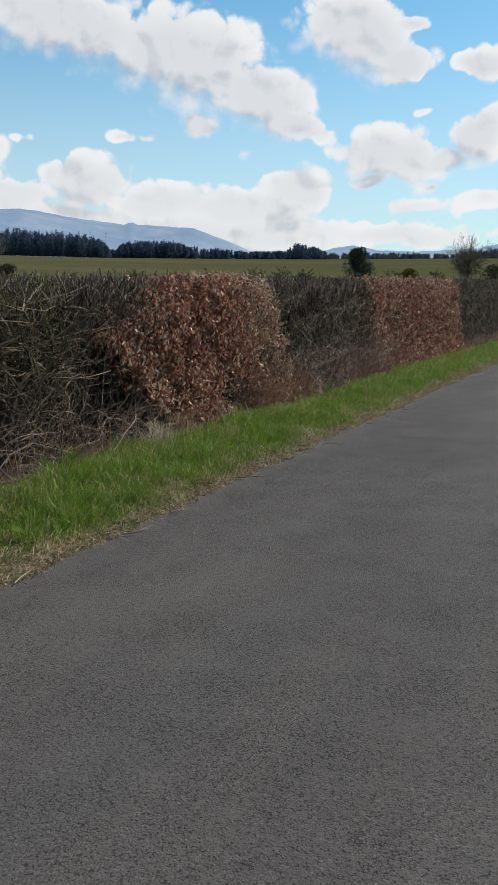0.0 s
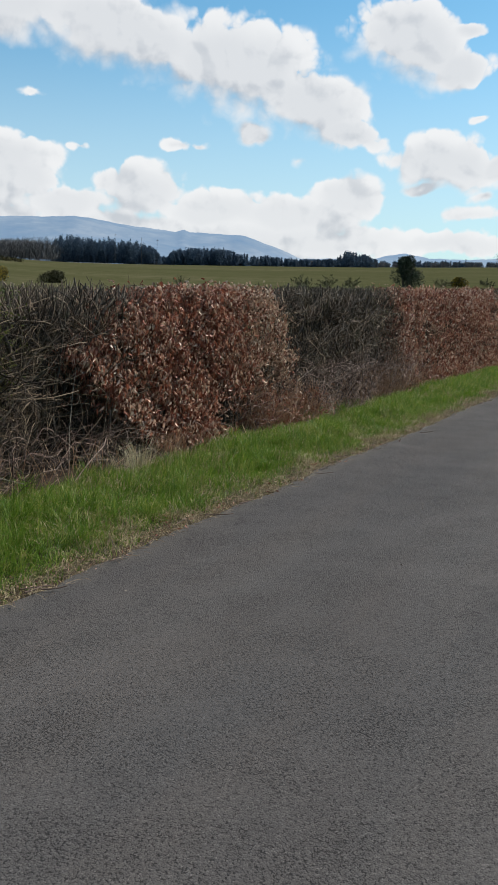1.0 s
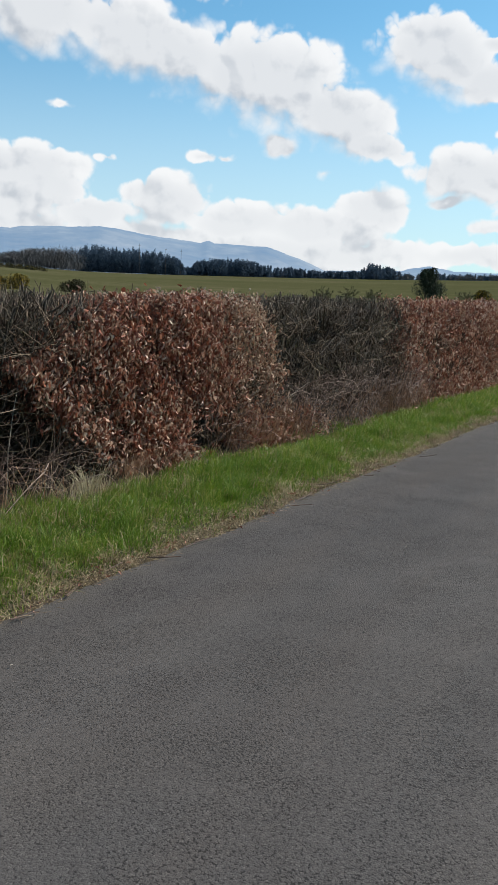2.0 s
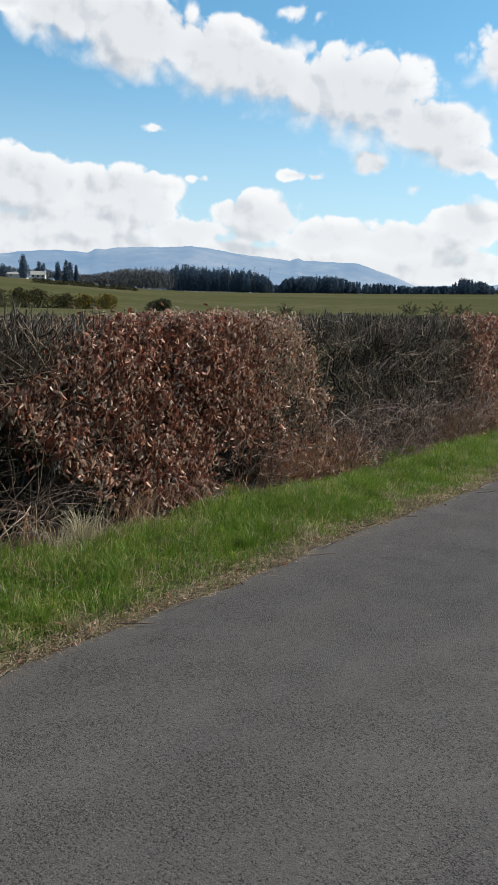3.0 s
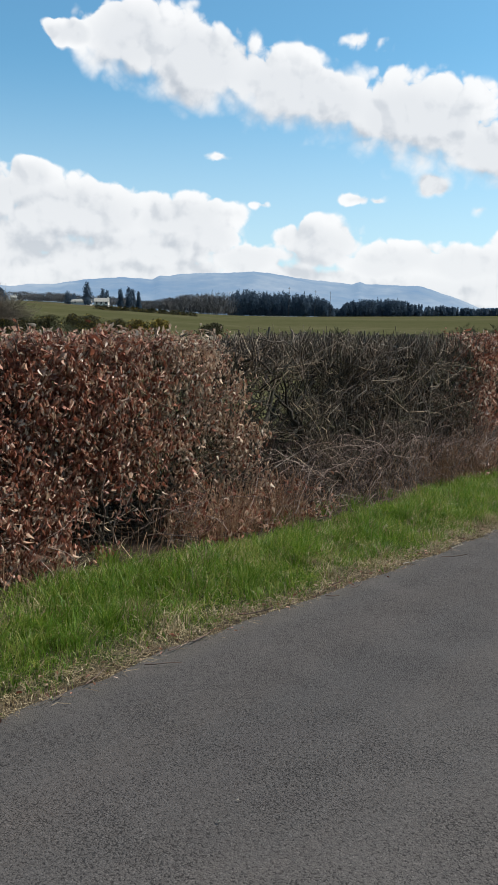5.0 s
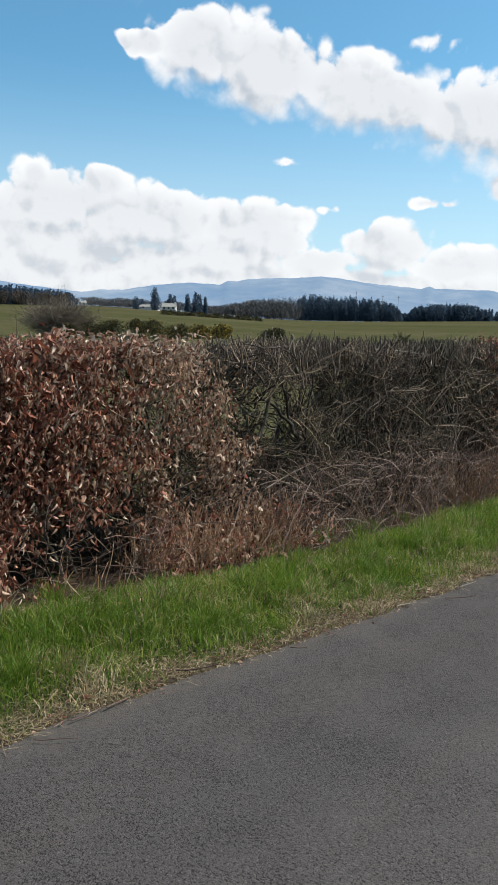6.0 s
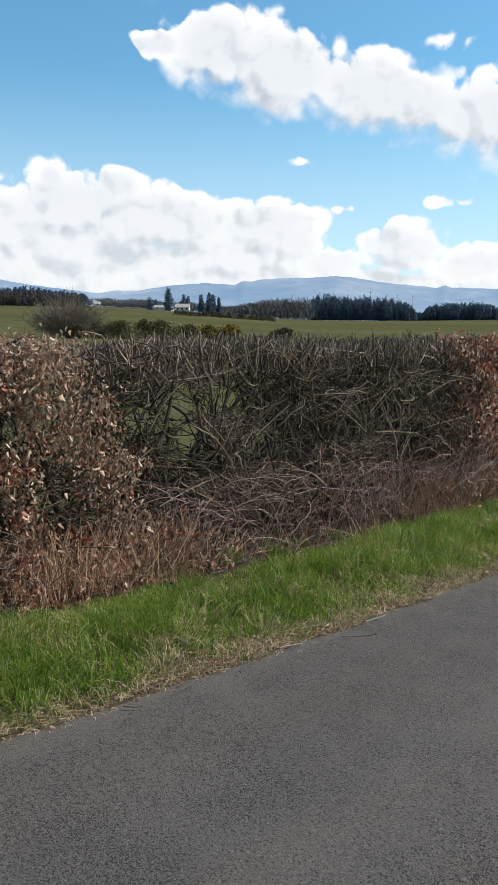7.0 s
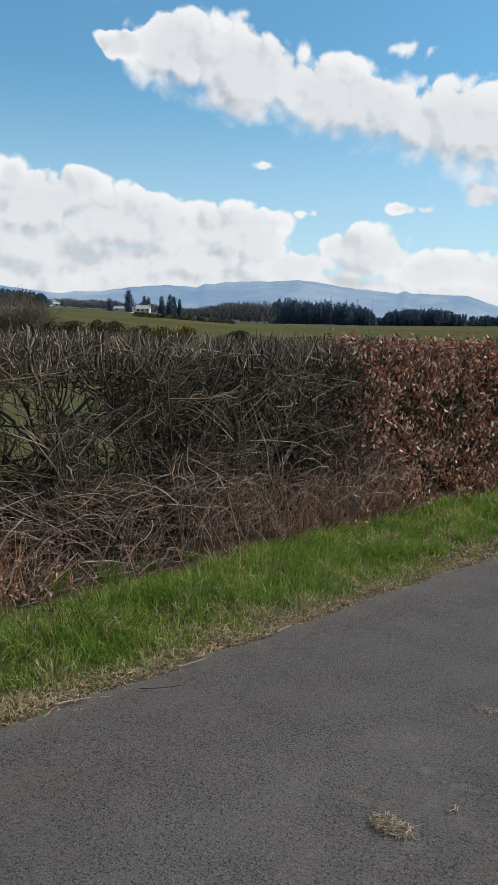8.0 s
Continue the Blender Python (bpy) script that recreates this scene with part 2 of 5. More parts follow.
def verge_soil():
    m, n = material("verge_soil")
    at = n.add("ShaderNodeTexCoord").outputs["Object"]
    a, b = n.noise(at, 4.0, 5.0, 0.6), n.noise(at, 55.0, 4.0, 0.7)
    base = n.ramp(a, (0.3, (0.040, 0.058, 0.014)), (0.55, (0.060, 0.062, 0.024)), (0.75, (0.085, 0.066, 0.036)))
    x = n.add("ShaderNodeSeparateXYZ", Vector=at).outputs[0]
    worn = n.span(n.math("ADD", x, n.math("MULTIPLY", n.math("SUBTRACT", a, 0.5), 0.5)), -2.92, -2.76)
    base = n.mix(worn, base, (0.085, 0.062, 0.040))
    litter = n.span(n.math("ADD", x, n.math("MULTIPLY", n.math("SUBTRACT", a, 0.5), 0.4)), -3.80, -3.95)
    base = n.mix(litter, base, (0.070, 0.048, 0.032))
    base = n.mix(n.span(b, 0.35, 0.7), n.mix(1.0, base, (0.5, 0.5, 0.5), "MULTIPLY"), base)
    finish(n, base, 0.95, b, 0.8, 0.02, 0.1)
    return m


def island_tint(n):
    return n.add("ShaderNodeNewGeometry").outputs["Random Per Island"]


def blade(name, stops, rough=0.5, through_light=0.35):
    m, n = material(name)
    at = n.add("ShaderNodeTexCoord").outputs["Object"]
    base = n.ramp(n.math("ADD", n.math("MULTIPLY", island_tint(n), 0.62), n.math("MULTIPLY", n.noise(at, 3.4, 4.0, 0.6), 0.62)), *stops)
    finish(n, base, rough, None, spec=0.3, through_light=through_light)
    return m


def bark(name, dark, light, moss, moss_amount, grain=60.0):
    m, n = material(name)
    at = n.add("ShaderNodeTexCoord").outputs["Object"]
    r = island_tint(n)
    a, b = n.noise(at, grain, 4.0, 0.65), n.noise(at, 3.0, 4.0, 0.6)
    base = n.ramp(n.math("ADD", n.math("MULTIPLY", r, 0.75), n.math("MULTIPLY", a, 0.3)), (0.1, dark), (0.62, tuple(0.82 * d + 0.18 * l for d, l in zip(dark, light))), (0.92, light))
    base = n.mix(n.span(n.math("ADD", b, n.math("MULTIPLY", a, 0.2)), 0.62 - moss_amount, 0.85 - moss_amount), base, moss)
    finish(n, base, 0.75, a, 0.5, 0.004, 0.3)
    return m


def beech_leaf_material(name, stops):
    m, n = material(name)
    at = n.add("ShaderNodeTexCoord").outputs["Object"]
    r = n.math("FRACT", n.math("ADD", island_tint(n), n.add("ShaderNodeObjectInfo").outputs["Random"]))
    wide = n.noise(at, 1.1, 3.0, 0.5)
    base = n.ramp(n.math("ADD", n.math("MULTIPLY", r, 0.75), n.math("MULTIPLY", wide, 0.35)), *stops)
    veins = n.noise(at, 240.0, 3.0, 0.6)
    base = n.mix(n.math("MULTIPLY", veins, 0.35), base, n.mix(1.0, base, (0.55, 0.5, 0.5), "MULTIPLY"))
    finish(n, base, 0.48, veins, 0.25, 0.001, 0.42, through_light=0.30)
    return m


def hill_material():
    """The far backdrop of moorland; its blue emission stands in for the haze before it."""
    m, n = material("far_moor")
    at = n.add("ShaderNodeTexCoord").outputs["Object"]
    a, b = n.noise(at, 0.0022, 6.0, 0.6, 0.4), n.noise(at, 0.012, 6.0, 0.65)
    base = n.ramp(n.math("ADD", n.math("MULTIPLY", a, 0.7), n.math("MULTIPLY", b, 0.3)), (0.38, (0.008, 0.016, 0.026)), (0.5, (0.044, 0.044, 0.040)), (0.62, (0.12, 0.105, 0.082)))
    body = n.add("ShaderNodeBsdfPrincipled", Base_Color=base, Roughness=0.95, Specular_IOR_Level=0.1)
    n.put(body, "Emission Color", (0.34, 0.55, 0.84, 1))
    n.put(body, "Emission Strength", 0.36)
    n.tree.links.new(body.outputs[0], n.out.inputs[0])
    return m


def simple(name, dark, light, scale=6.0, rough=0.8):
    m, n = material(name)
    at = n.add("ShaderNodeTexCoord").outputs["Object"]
    a = n.noise(at, scale, 5.0, 0.6)
    finish(n, n.ramp(n.math("ADD", n.math("MULTIPLY", a, 0.7), n.math("MULTIPLY", island_tint(n), 0.3)), (0.3, dark), (0.7, light)), rough, a, 0.3, 0.02, 0.15)
    return m


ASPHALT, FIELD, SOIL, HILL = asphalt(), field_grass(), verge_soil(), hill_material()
GRASS = blade("verge_grass", [(0.1, (0.028, 0.064, 0.006)), (0.42, (0.074, 0.148, 0.012)), (0.72, (0.145, 0.220, 0.025)), (1.0, (0.34, 0.32, 0.10))], 0.45, 0.44)
DRY = blade("dry_grass", [(0.1, (0.095, 0.064, 0.030)), (0.5, (0.235, 0.172, 0.088)), (0.9, (0.46, 0.37, 0.23))], 0.7, 0.2)
RUSSET = blade("russet_stalks", [(0.1, (0.16, 0.080, 0.044)), (0.5, (0.42, 0.240, 0.138)), (0.9, (0.64, 0.46, 0.31))], 0.7, 0.25)
BLEACHED = blade("bleached_grass", [(0.1, (0.20, 0.17, 0.09)), (0.6, (0.42, 0.36, 0.22)), (1.0, (0.62, 0.55, 0.38))], 0.6, 0.3)
STRAW = blade("bleached_straw", [(0.1, (0.11, 0.078, 0.046)), (0.6, (0.27, 0.205, 0.13)), (1.0, (0.50, 0.42, 0.31))], 0.7, 0.1)
THATCH = blade("flattened_thatch", [(0.1, (0.042, 0.029, 0.017)), (0.6, (0.160, 0.115, 0.066)), (1.0, (0.40, 0.31, 0.195))], 0.8, 0.1)
STEM = bark("mossy_stem", (0.024, 0.0175, 0.0115), (0.180, 0.146, 0.108), (0.084, 0.074, 0.040), 0.03)
# Near black: the shade inside the hedge is put into this wood's colour.
SHADED_WOOD = bark("shaded_inner_wood", (0.010, 0.0062, 0.0040), (0.042, 0.028, 0.017), (0.028, 0.025, 0.010), 0.0)
TWIG = bark("grey_twig", (0.024, 0.0150, 0.0090), (0.275, 0.198, 0.130), (0.064, 0.055, 0.023), 0.02)
SHOOT = bark("sheared_shoot", (0.036, 0.023, 0.015), (0.44, 0.335, 0.24), (0.080, 0.068, 0.034), 0.0)
BRAMBLE = bark("bramble_cane", (0.034, 0.017, 0.013), (0.42, 0.305, 0.245), (0.15, 0.085, 0.060), 0.02)
PALE = bark("bleached_stick", (0.23, 0.195, 0.155), (0.36, 0.31, 0.25), (0.20, 0.165, 0.13), 0.0)
LEAF = beech_leaf_material("withered_beech_leaf", [(0.08, (0.090, 0.028, 0.018)), (0.36, (0.220, 0.070, 0.040)), (0.60, (0.37, 0.155, 0.095)), (0.82, (0.54, 0.35, 0.250)), (1.0, (0.73, 0.60, 0.49))])
TAN_LEAF = beech_leaf_material("bleached_beech_leaf", [(0.08, (0.16, 0.090, 0.056)), (0.32, (0.36, 0.225, 0.145)), (0.6, (0.52, 0.365, 0.250)), (0.85, (0.68, 0.55, 0.42)), (1.0, (0.78, 0.69, 0.58))])
GREEN_LEAF = blade("hedge_green_leaf", [(0.1, (0.035, 0.050, 0.012)), (0.6, (0.105, 0.118, 0.030)), (1.0, (0.21, 0.205, 0.065))], 0.4)
# Distance haze is put into the needles as blue colour and strong translucency.
HAZED_NEEDLE = blade("hazed_conifer_needles", [(0.1, (0.040, 0.064, 0.096)), (1.0, (0.052, 0.080, 0.114))], 1.0, 0.5)
DARK_LEAF = simple("dark_evergreen_leaf", (0.020, 0.028, 0.018), (0.050, 0.064, 0.038), 1.0)
BARE_WOOD = simple("bare_tree_twigs", (0.045, 0.036, 0.030), (0.120, 0.098, 0.080), 0.3)
# Twig brown greyed so that the colour carries the haze over the far woods.
FAR_WOOD = simple("hazed_leafless_wood", (0.058, 0.056, 0.058), (0.135, 0.128, 0.126), 0.3)
THICKET = simple("brown_thicket", (0.10, 0.078, 0.060), (0.23, 0.185, 0.145), 0.4)
BARE_GREEN = simple("budding_twigs", (0.040, 0.042, 0.020), (0.115, 0.110, 0.052), 0.3)
GORSE = simple("gorse_green", (0.020, 0.020, 0.009), (0.054, 0.047, 0.019), 0.5)
GORSE_YELLOW = simple("gorse_flower", (0.16, 0.11, 0.012), (0.36, 0.25, 0.025), 0.8)
WHITE_WALL = simple("white_harling", (0.44, 0.43, 0.39), (0.58, 0.56, 0.52), 2.0)
SLATE = simple("pale_roof", (0.20, 0.19, 0.17), (0.36, 0.34, 0.30), 1.2)
GLASS_DARK = simple("window_glass", (0.02, 0.025, 0.03), (0.04, 0.045, 0.05), 1.0, 0.1)


# ---- mesh helpers ----
rng = np.random.default_rng(7)


def soup(name, verts, faces, mat, smooth=False):
    """A mesh from an array of places and an array of triangles or quads."""
    mesh = bpy.data.meshes.new(name)
    verts, faces = np.asarray(verts, np.float32), np.asarray(faces, np.int32)
    per = faces.shape[1]
    mesh.vertices.add(len(verts)), mesh.loops.add(faces.size), mesh.polygons.add(len(faces))
    mesh.vertices.foreach_set("co", verts.ravel())
    mesh.loops.foreach_set("vertex_index", faces.ravel())
    mesh.polygons.foreach_set("loop_start", np.arange(0, faces.size, per, dtype=np.int32))
    mesh.polygons.foreach_set("use_smooth", np.full(len(faces), smooth))
    mesh.update(calc_edges=True)
    if mat:
        mesh.materials.append(mat)
    return mesh


def joined(pieces):
    """Several (verts, faces) as one."""
    verts, faces, base = [], [], 0
    for v, f in pieces:
        verts.append(v), faces.append(np.asarray(f) + base)
        base += len(v)
    return np.concatenate(verts), np.concatenate(faces)


def thing(name, place, label, category, group="", kind=""):
    ob = new(name)
    ob.location = place
    ob.empty_display_size = 0.2
    return tagged(ob, label, category, group, kind)


def part(name, mesh, parent, label="", kind=""):
    """A mesh given in world places, as a part of a thing."""
    ob = new(name, mesh)
    ob.parent = parent
    ob.matrix_parent_inverse = Matrix.Translation(parent.location).inverted()
    return tagged(ob, label, kind=kind)


def unit(v):
    return v / np.maximum(np.linalg.norm(v, axis=-1, keepdims=True), 1e-9)


def grow(start, way, length, steps=5, wander=0.25, lift=0.0):
    """Wandering lines: N starts and ways become N x (steps + 1) places. lift bends them up (or down: minus)."""
    count = len(start)
    lines = np.empty((count, steps + 1, 3))
    lines[:, 0] = start
    way = unit(np.asarray(way, float))
    for k in range(steps):
        lines[:, k + 1] = lines[:, k] + way * (np.asarray(length).reshape(-1, 1) / steps)
        way = unit(way + rng.normal(0, wander, (count, 3)) + np.array([0, 0, lift]))
    return lines


def tubes(lines, thick, taper=0.35, sides=3):
    """Tubes round N lines of K places; thick: N radii at the root."""
    count, k, _ = lines.shape
    along = np.gradient(lines, axis=1)
    along = unit(along)
    ref = np.where(np.abs(along[..., 2:3]) > 0.8, np.array([1.0, 0, 0]), np.array([0, 0, 1.0]))
    u = unit(np.cross(along, ref))
    v = np.cross(along, u)
    radius = np.asarray(thick).reshape(-1, 1) * np.linspace(1, taper, k)[None]
    a = np.arange(sides) * 2 * np.pi / sides
    ring = lines[:, :, None] + radius[..., None, None] * (np.cos(a)[:, None] * u[:, :, None] + np.sin(a)[:, None] * v[:, :, None])
    base = np.arange(count)[:, None, None] * (k * sides) + np.arange(k - 1)[None, :, None] * sides
    s, s2 = np.arange(sides)[None, None], (np.arange(sides)[None, None] + 1) % sides
    faces = np.stack([base + s, base + s2, base + sides + s2, base + sides + s], -1).reshape(-1, 4)
    return ring.reshape(-1, 3), faces


def clip_top(lines, top):
    """Hedge shears: lines that would stand above the top are shortened to it, each a little differently."""
    limit = top(lines[:, 0, 1]) + rng.normal(-0.03, 0.025, len(lines))
    rise, room = lines[..., 2].max(axis=1) - lines[:, 0, 2], np.maximum(limit - lines[:, 0, 2], 0.01)
    shrink = np.where(rise > room, room / np.maximum(rise, 1e-6), 1.0)
    return lines[:, :1] + (lines - lines[:, :1]) * shrink[:, None, None]


LEAF_SHAPE = np.array([(0, 0, 0), (-0.21, 0.30, 0.10), (0, 0.34, -0.03), (0.21, 0.30, 0.10), (-0.18, 0.66, 0.09), (0, 0.70, -0.06), (0.18, 0.66, 0.09), (0, 1, -0.02)])
LEAF_FACES = np.array([(0, 2, 1), (0, 3, 2), (1, 2, 5), (1, 5, 4), (2, 3, 6), (2, 6, 5), (4, 5, 7), (5, 6, 7)])


def leaves(places, ways, faces_to, size, fold=1.0, curl=0.25):
    """Folded, curled leaves at N places. ways: from stalk to tip; faces_to: the side they turn outwards."""
    count = len(places)
    y = unit(ways)
    x = unit(np.cross(y, faces_to))
    z = np.cross(x, y)
    shape = np.repeat(LEAF_SHAPE[None], count, 0).copy()
    shape[:, :, 0] *= rng.uniform(0.38, 0.95, (count, 1))
    shape[:, :, 2] *= fold * rng.uniform(0.3, 3.2, (count, 1))
    shape[:, :, 2] -= shape[:, :, 1] ** 2 * rng.normal(curl, 0.25, (count, 1))
    shape[:, :, 2] += shape[:, :, 0] * shape[:, :, 1] * rng.normal(0, 0.5, (count, 1))
    shape *= np.asarray(size).reshape(-1, 1, 1)
    verts = places[:, None] + shape[..., :1] * x[:, None] + shape[..., 1:2] * y[:, None] + shape[..., 2:] * z[:, None]
    faces = (np.arange(count)[:, None, None] * len(LEAF_SHAPE) + LEAF_FACES[None]).reshape(-1, 3)
    return verts.reshape(-1, 3), faces


def flakes(places, ways, length, width, faces_to=None):
    """Flat slips of foliage or fine twig at N places, each turned its own way, or towards faces_to."""
    count = len(places)
    y = unit(ways)
    x = unit(np.cross(y, rng.normal(0, 1, (count, 3)) if faces_to is None else faces_to))
    tip, side = y * np.asarray(length).reshape(-1, 1), x * np.asarray(width).reshape(-1, 1) * 0.5
    verts = np.stack([places, places + tip * 0.45 - side, places + tip, places + tip * 0.45 + side], 1)
    return verts.reshape(-1, 3), np.arange(count * 4).reshape(-1, 4)


def blades(roots, height, lean, width, bend=0.5):
    """Grass blades: N roots, heights, lean directions and widths."""
    count = len(roots)
    turn = rng.uniform(0, 2 * np.pi, count)
    side = np.stack([np.cos(turn), np.sin(turn), np.zeros(count)], -1)
    t = np.array([0, 0.4, 0.75, 1.0])
    mid = roots[:, None] + height[:, None, None] * (t[None, :, None] * np.array([0, 0, 1.0]) + (t ** 2)[None, :, None] * lean[:, None] - (t ** 3)[None, :, None] * np.array([0, 0, bend]) * np.linalg.norm(lean, axis=1)[:, None, None])
    w = width[:, None] * np.array([1.0, 0.85, 0.55])[None]
    left, right = mid[:, :3] - side[:, None] * w[..., None], mid[:, :3] + side[:, None] * w[..., None]
    verts = np.concatenate([left, right, mid[:, 3:]], 1)
    f = np.array([(0, 3, 4), (0, 4, 1), (1, 4, 5), (1, 5, 2), (2, 5, 6)])
    faces = (np.arange(count)[:, None, None] * 7 + f[None]).reshape(-1, 3)
    return verts.reshape(-1, 3), faces


def ripple(x, y, size, seed=0.0):
    """Cheap smooth unevenness between about -1 and 1."""
    a = np.sin(x / size * 1.7 + seed) * np.cos(y / size * 1.3 + seed * 2.1)
    b = np.sin((x + y) / size * 2.9 + seed * 0.7) * np.cos((x - 0.6 * y) / size * 3.7 + seed)
    return 0.6 * a + 0.4 * b


# ---- ground, road ----
EDGE = -2.71


def rim(y):
    """The ragged edge of the asphalt."""
    drift = np.interp(y, (2.5, 3.2, 4, 7, 9.2, 10.2, 11, 12.6, 20), (0.10, 0.08, 0.02, 0.03, -0.01, 0.01, 0.06, 0.0, 0.02))
    return EDGE + drift + 0.035 * ripple(0 * y, y, 0.55, 1.0) + 0.024 * ripple(0 * y, y, 0.17, 2.0) + 0.012 * ripple(0 * y, y, 0.06, 4.0)


def verge_height(x, y):
    up = np.clip((EDGE - x) / 1.5, 0, 1)
    return -0.006 + 0.106 * up * up * (3 - 2 * up) + 0.018 * ripple(x, y, 0.5) * np.clip(up * 3, 0, 1)


FAR_SLOPE_AZ = (-25, 0, 42, 50, 57, 70, 100)
FAR_SLOPE = (0.0, 0.0530, 0.0530, 0.0650, 0.0690, 0.0700, 0.0)


def ground_height(x, y):
    x, y = np.asarray(x, float), np.asarray(y, float)
    dx, dy = x + 4.8, y - 5.0
    r = np.hypot(np.minimum(dx, 0), dy * np.clip(-dx / 8, 0, 1))
    az = np.degrees(np.arctan2(-x, np.where(np.abs(dy) < 1e-6, 1e-6, dy)))
    slope = np.interp(az, FAR_SLOPE_AZ, FAR_SLOPE)
    roll = 0.25 * ripple(x, y, 45.0, 3.0) * np.clip(r / 90, 0, 1)
    high = slope * 640
    first = np.minimum(r, 130) * 0.042 * np.clip(slope / 0.05, 0, 1)
    field = 0.13 + first + (high - 0.042 * 130 * np.clip(slope / 0.05, 0, 1)) * np.clip((r - 130) / 510, 0, 1) ** 0.92 + roll
    near = np.where(x > EDGE + 0.13, -0.07, verge_height(x, y))
    side = np.where(x > 2.7, 0.02 + 0.02 * ripple(x, y, 1.5), near)
    return np.where(x < -4.8, field, side)


def build_ground():
    xs = np.concatenate([-np.geomspace(4600, 7.2, 64), np.arange(-7, -2.85, 0.14), [-2.79, -2.73, -2.66, -2.59, -2.5, 0, 2.6, 2.72, 3.0, 4.0], np.geomspace(6, 4600, 22)])
    ys = np.concatenate([-np.geomspace(4600, 6, 26), np.arange(-5, 34, 0.5), np.geomspace(35, 4600, 70)])
    gx, gy = np.meshgrid(xs, ys)
    gz = ground_height(gx, gy)
    n, m = len(xs), len(ys)
    i = (np.arange(m - 1)[:, None] * n + np.arange(n - 1)[None]).ravel()
    faces = np.stack([i, i + 1, i + n + 1, i + n], -1)
    mesh = soup("ground", np.stack([gx, gy, gz], -1).reshape(-1, 3), faces, FIELD, True)
    mesh.materials.append(SOIL)
    middle = gx.ravel()[i] + 0.07
    close = (middle < EDGE + 0.1) & (middle > -5.6) & (np.abs(gy.ravel()[i]) < 60)
    mesh.polygons.foreach_set("material_index", close.astype(np.int32))
    tagged(new("ground", mesh), "wide green pasture rising gently to far woods", "ground", kind="structure")


def build_road():
    ys = np.concatenate([np.arange(-40, -6, 2.0), np.arange(-6, 34, 0.06), np.geomspace(34, 500, 40)])
    across = np.linspace(0, 1, 15)
    left = rim(ys)[:, None]
    gx = left + (2.68 - left) * across[None]
    gy = np.repeat(ys[:, None], 15, 1)
    gz = 0.004 + 0.012 * np.sin(np.pi * across)[None] + 0.002 * ripple(gx, gy, 0.8)
    verts = np.stack([gx, gy, gz], -1)
    skirt = verts[:, :1].copy()
    skirt[..., 2] = -0.09
    skirt2 = verts[:, -1:].copy()
    skirt2[..., 2] = -0.09
    verts = np.concatenate([skirt, verts, skirt2], 1)
    n, m = 17, len(ys)
    i = (np.arange(m - 1)[:, None] * n + np.arange(n - 1)[None]).ravel()
    tagged(new("road", soup("road", verts.reshape(-1, 3), np.stack([i, i + 1, i + n + 1, i + n], -1), ASPHALT, False)), "worn grey asphalt country lane with a ragged grassy edge", "road", kind="structure")


build_ground()
build_road()


# ---- hills and woods far off ----
RIDGE_AZ = (4, 8, 9.5, 13.6, 15.8, 17.4, 18.6, 19.3, 24.4, 25.6, 27.1, 28.2, 30.4, 31.9, 32.3, 32.8, 35, 36.5, 38.1, 39.4, 41.2, 42.6, 44.3, 45.3, 45.9, 46.4, 48.5, 51, 53, 54.4, 55.7, 58, 60, 62, 64, 72, 84)
RIDGE_EL = (3.9, 3.75, 3.45, 3.3, 3.4, 3.75, 3.6, 3.4, 3.35, 3.9, 4.4, 4.82, 4.93, 5.0, 5.16, 5.02, 5.33, 5.52, 5.75, 5.88, 5.80, 5.81, 5.74, 5.54, 5.54, 5.27, 5.33, 5.10, 4.72, 4.72, 4.54, 4.8, 5.0, 5.28, 5.32, 5.2, 4.8)


def build_hills():
    az = np.linspace(4, 84, 420)
    ridge = np.interp(az, RIDGE_AZ, RIDGE_EL) - 0.12 * np.clip(1 - np.abs(az - 40) / 8, 0, 0.5) * 2 + 0.012 * np.sin(az * 5.1) + 0.008 * np.sin(az * 13.7 + 1)
    rs = np.linspace(2500, 4450, 30)
    u = (rs - 2500) / 1500
    prof = np.where(u < 1, 0.5 - 0.5 * np.cos(np.pi * np.clip(u, 0, 1)), 1 - 0.5 * (u - 1))
    top = 4000 * np.tan(np.radians(ridge))
    foot = 2500 * math.tan(radians(2.4))
    z = foot + (top[:, None] - foot) * prof[None]
    folds = [[noise.fractal(Vector((a * 0.22, r / 520, 0.3)), 1.0, 2.1, 5) for r in rs] for a in az]
    z += np.array(folds) * 30 * (np.clip(1 - u, 0, 1) * np.clip(u * 4, 0, 1))[None]
    x, y = -np.sin(np.radians(az))[:, None] * rs[None], 5 + np.cos(np.radians(az))[:, None] * rs[None]
    n, m = len(rs), len(az)
    i = (np.arange(m - 1)[:, None] * n + np.arange(n - 1)[None]).ravel()
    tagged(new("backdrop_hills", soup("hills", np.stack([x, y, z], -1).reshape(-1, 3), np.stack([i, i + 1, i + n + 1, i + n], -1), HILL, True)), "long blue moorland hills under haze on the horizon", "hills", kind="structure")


def polar(az, r):
    return -math.sin(radians(az)) * r, 5 + math.cos(radians(az)) * r


def stand(az, r):
    x, y = polar(az, r)
    return x, y, float(ground_height(x, y))


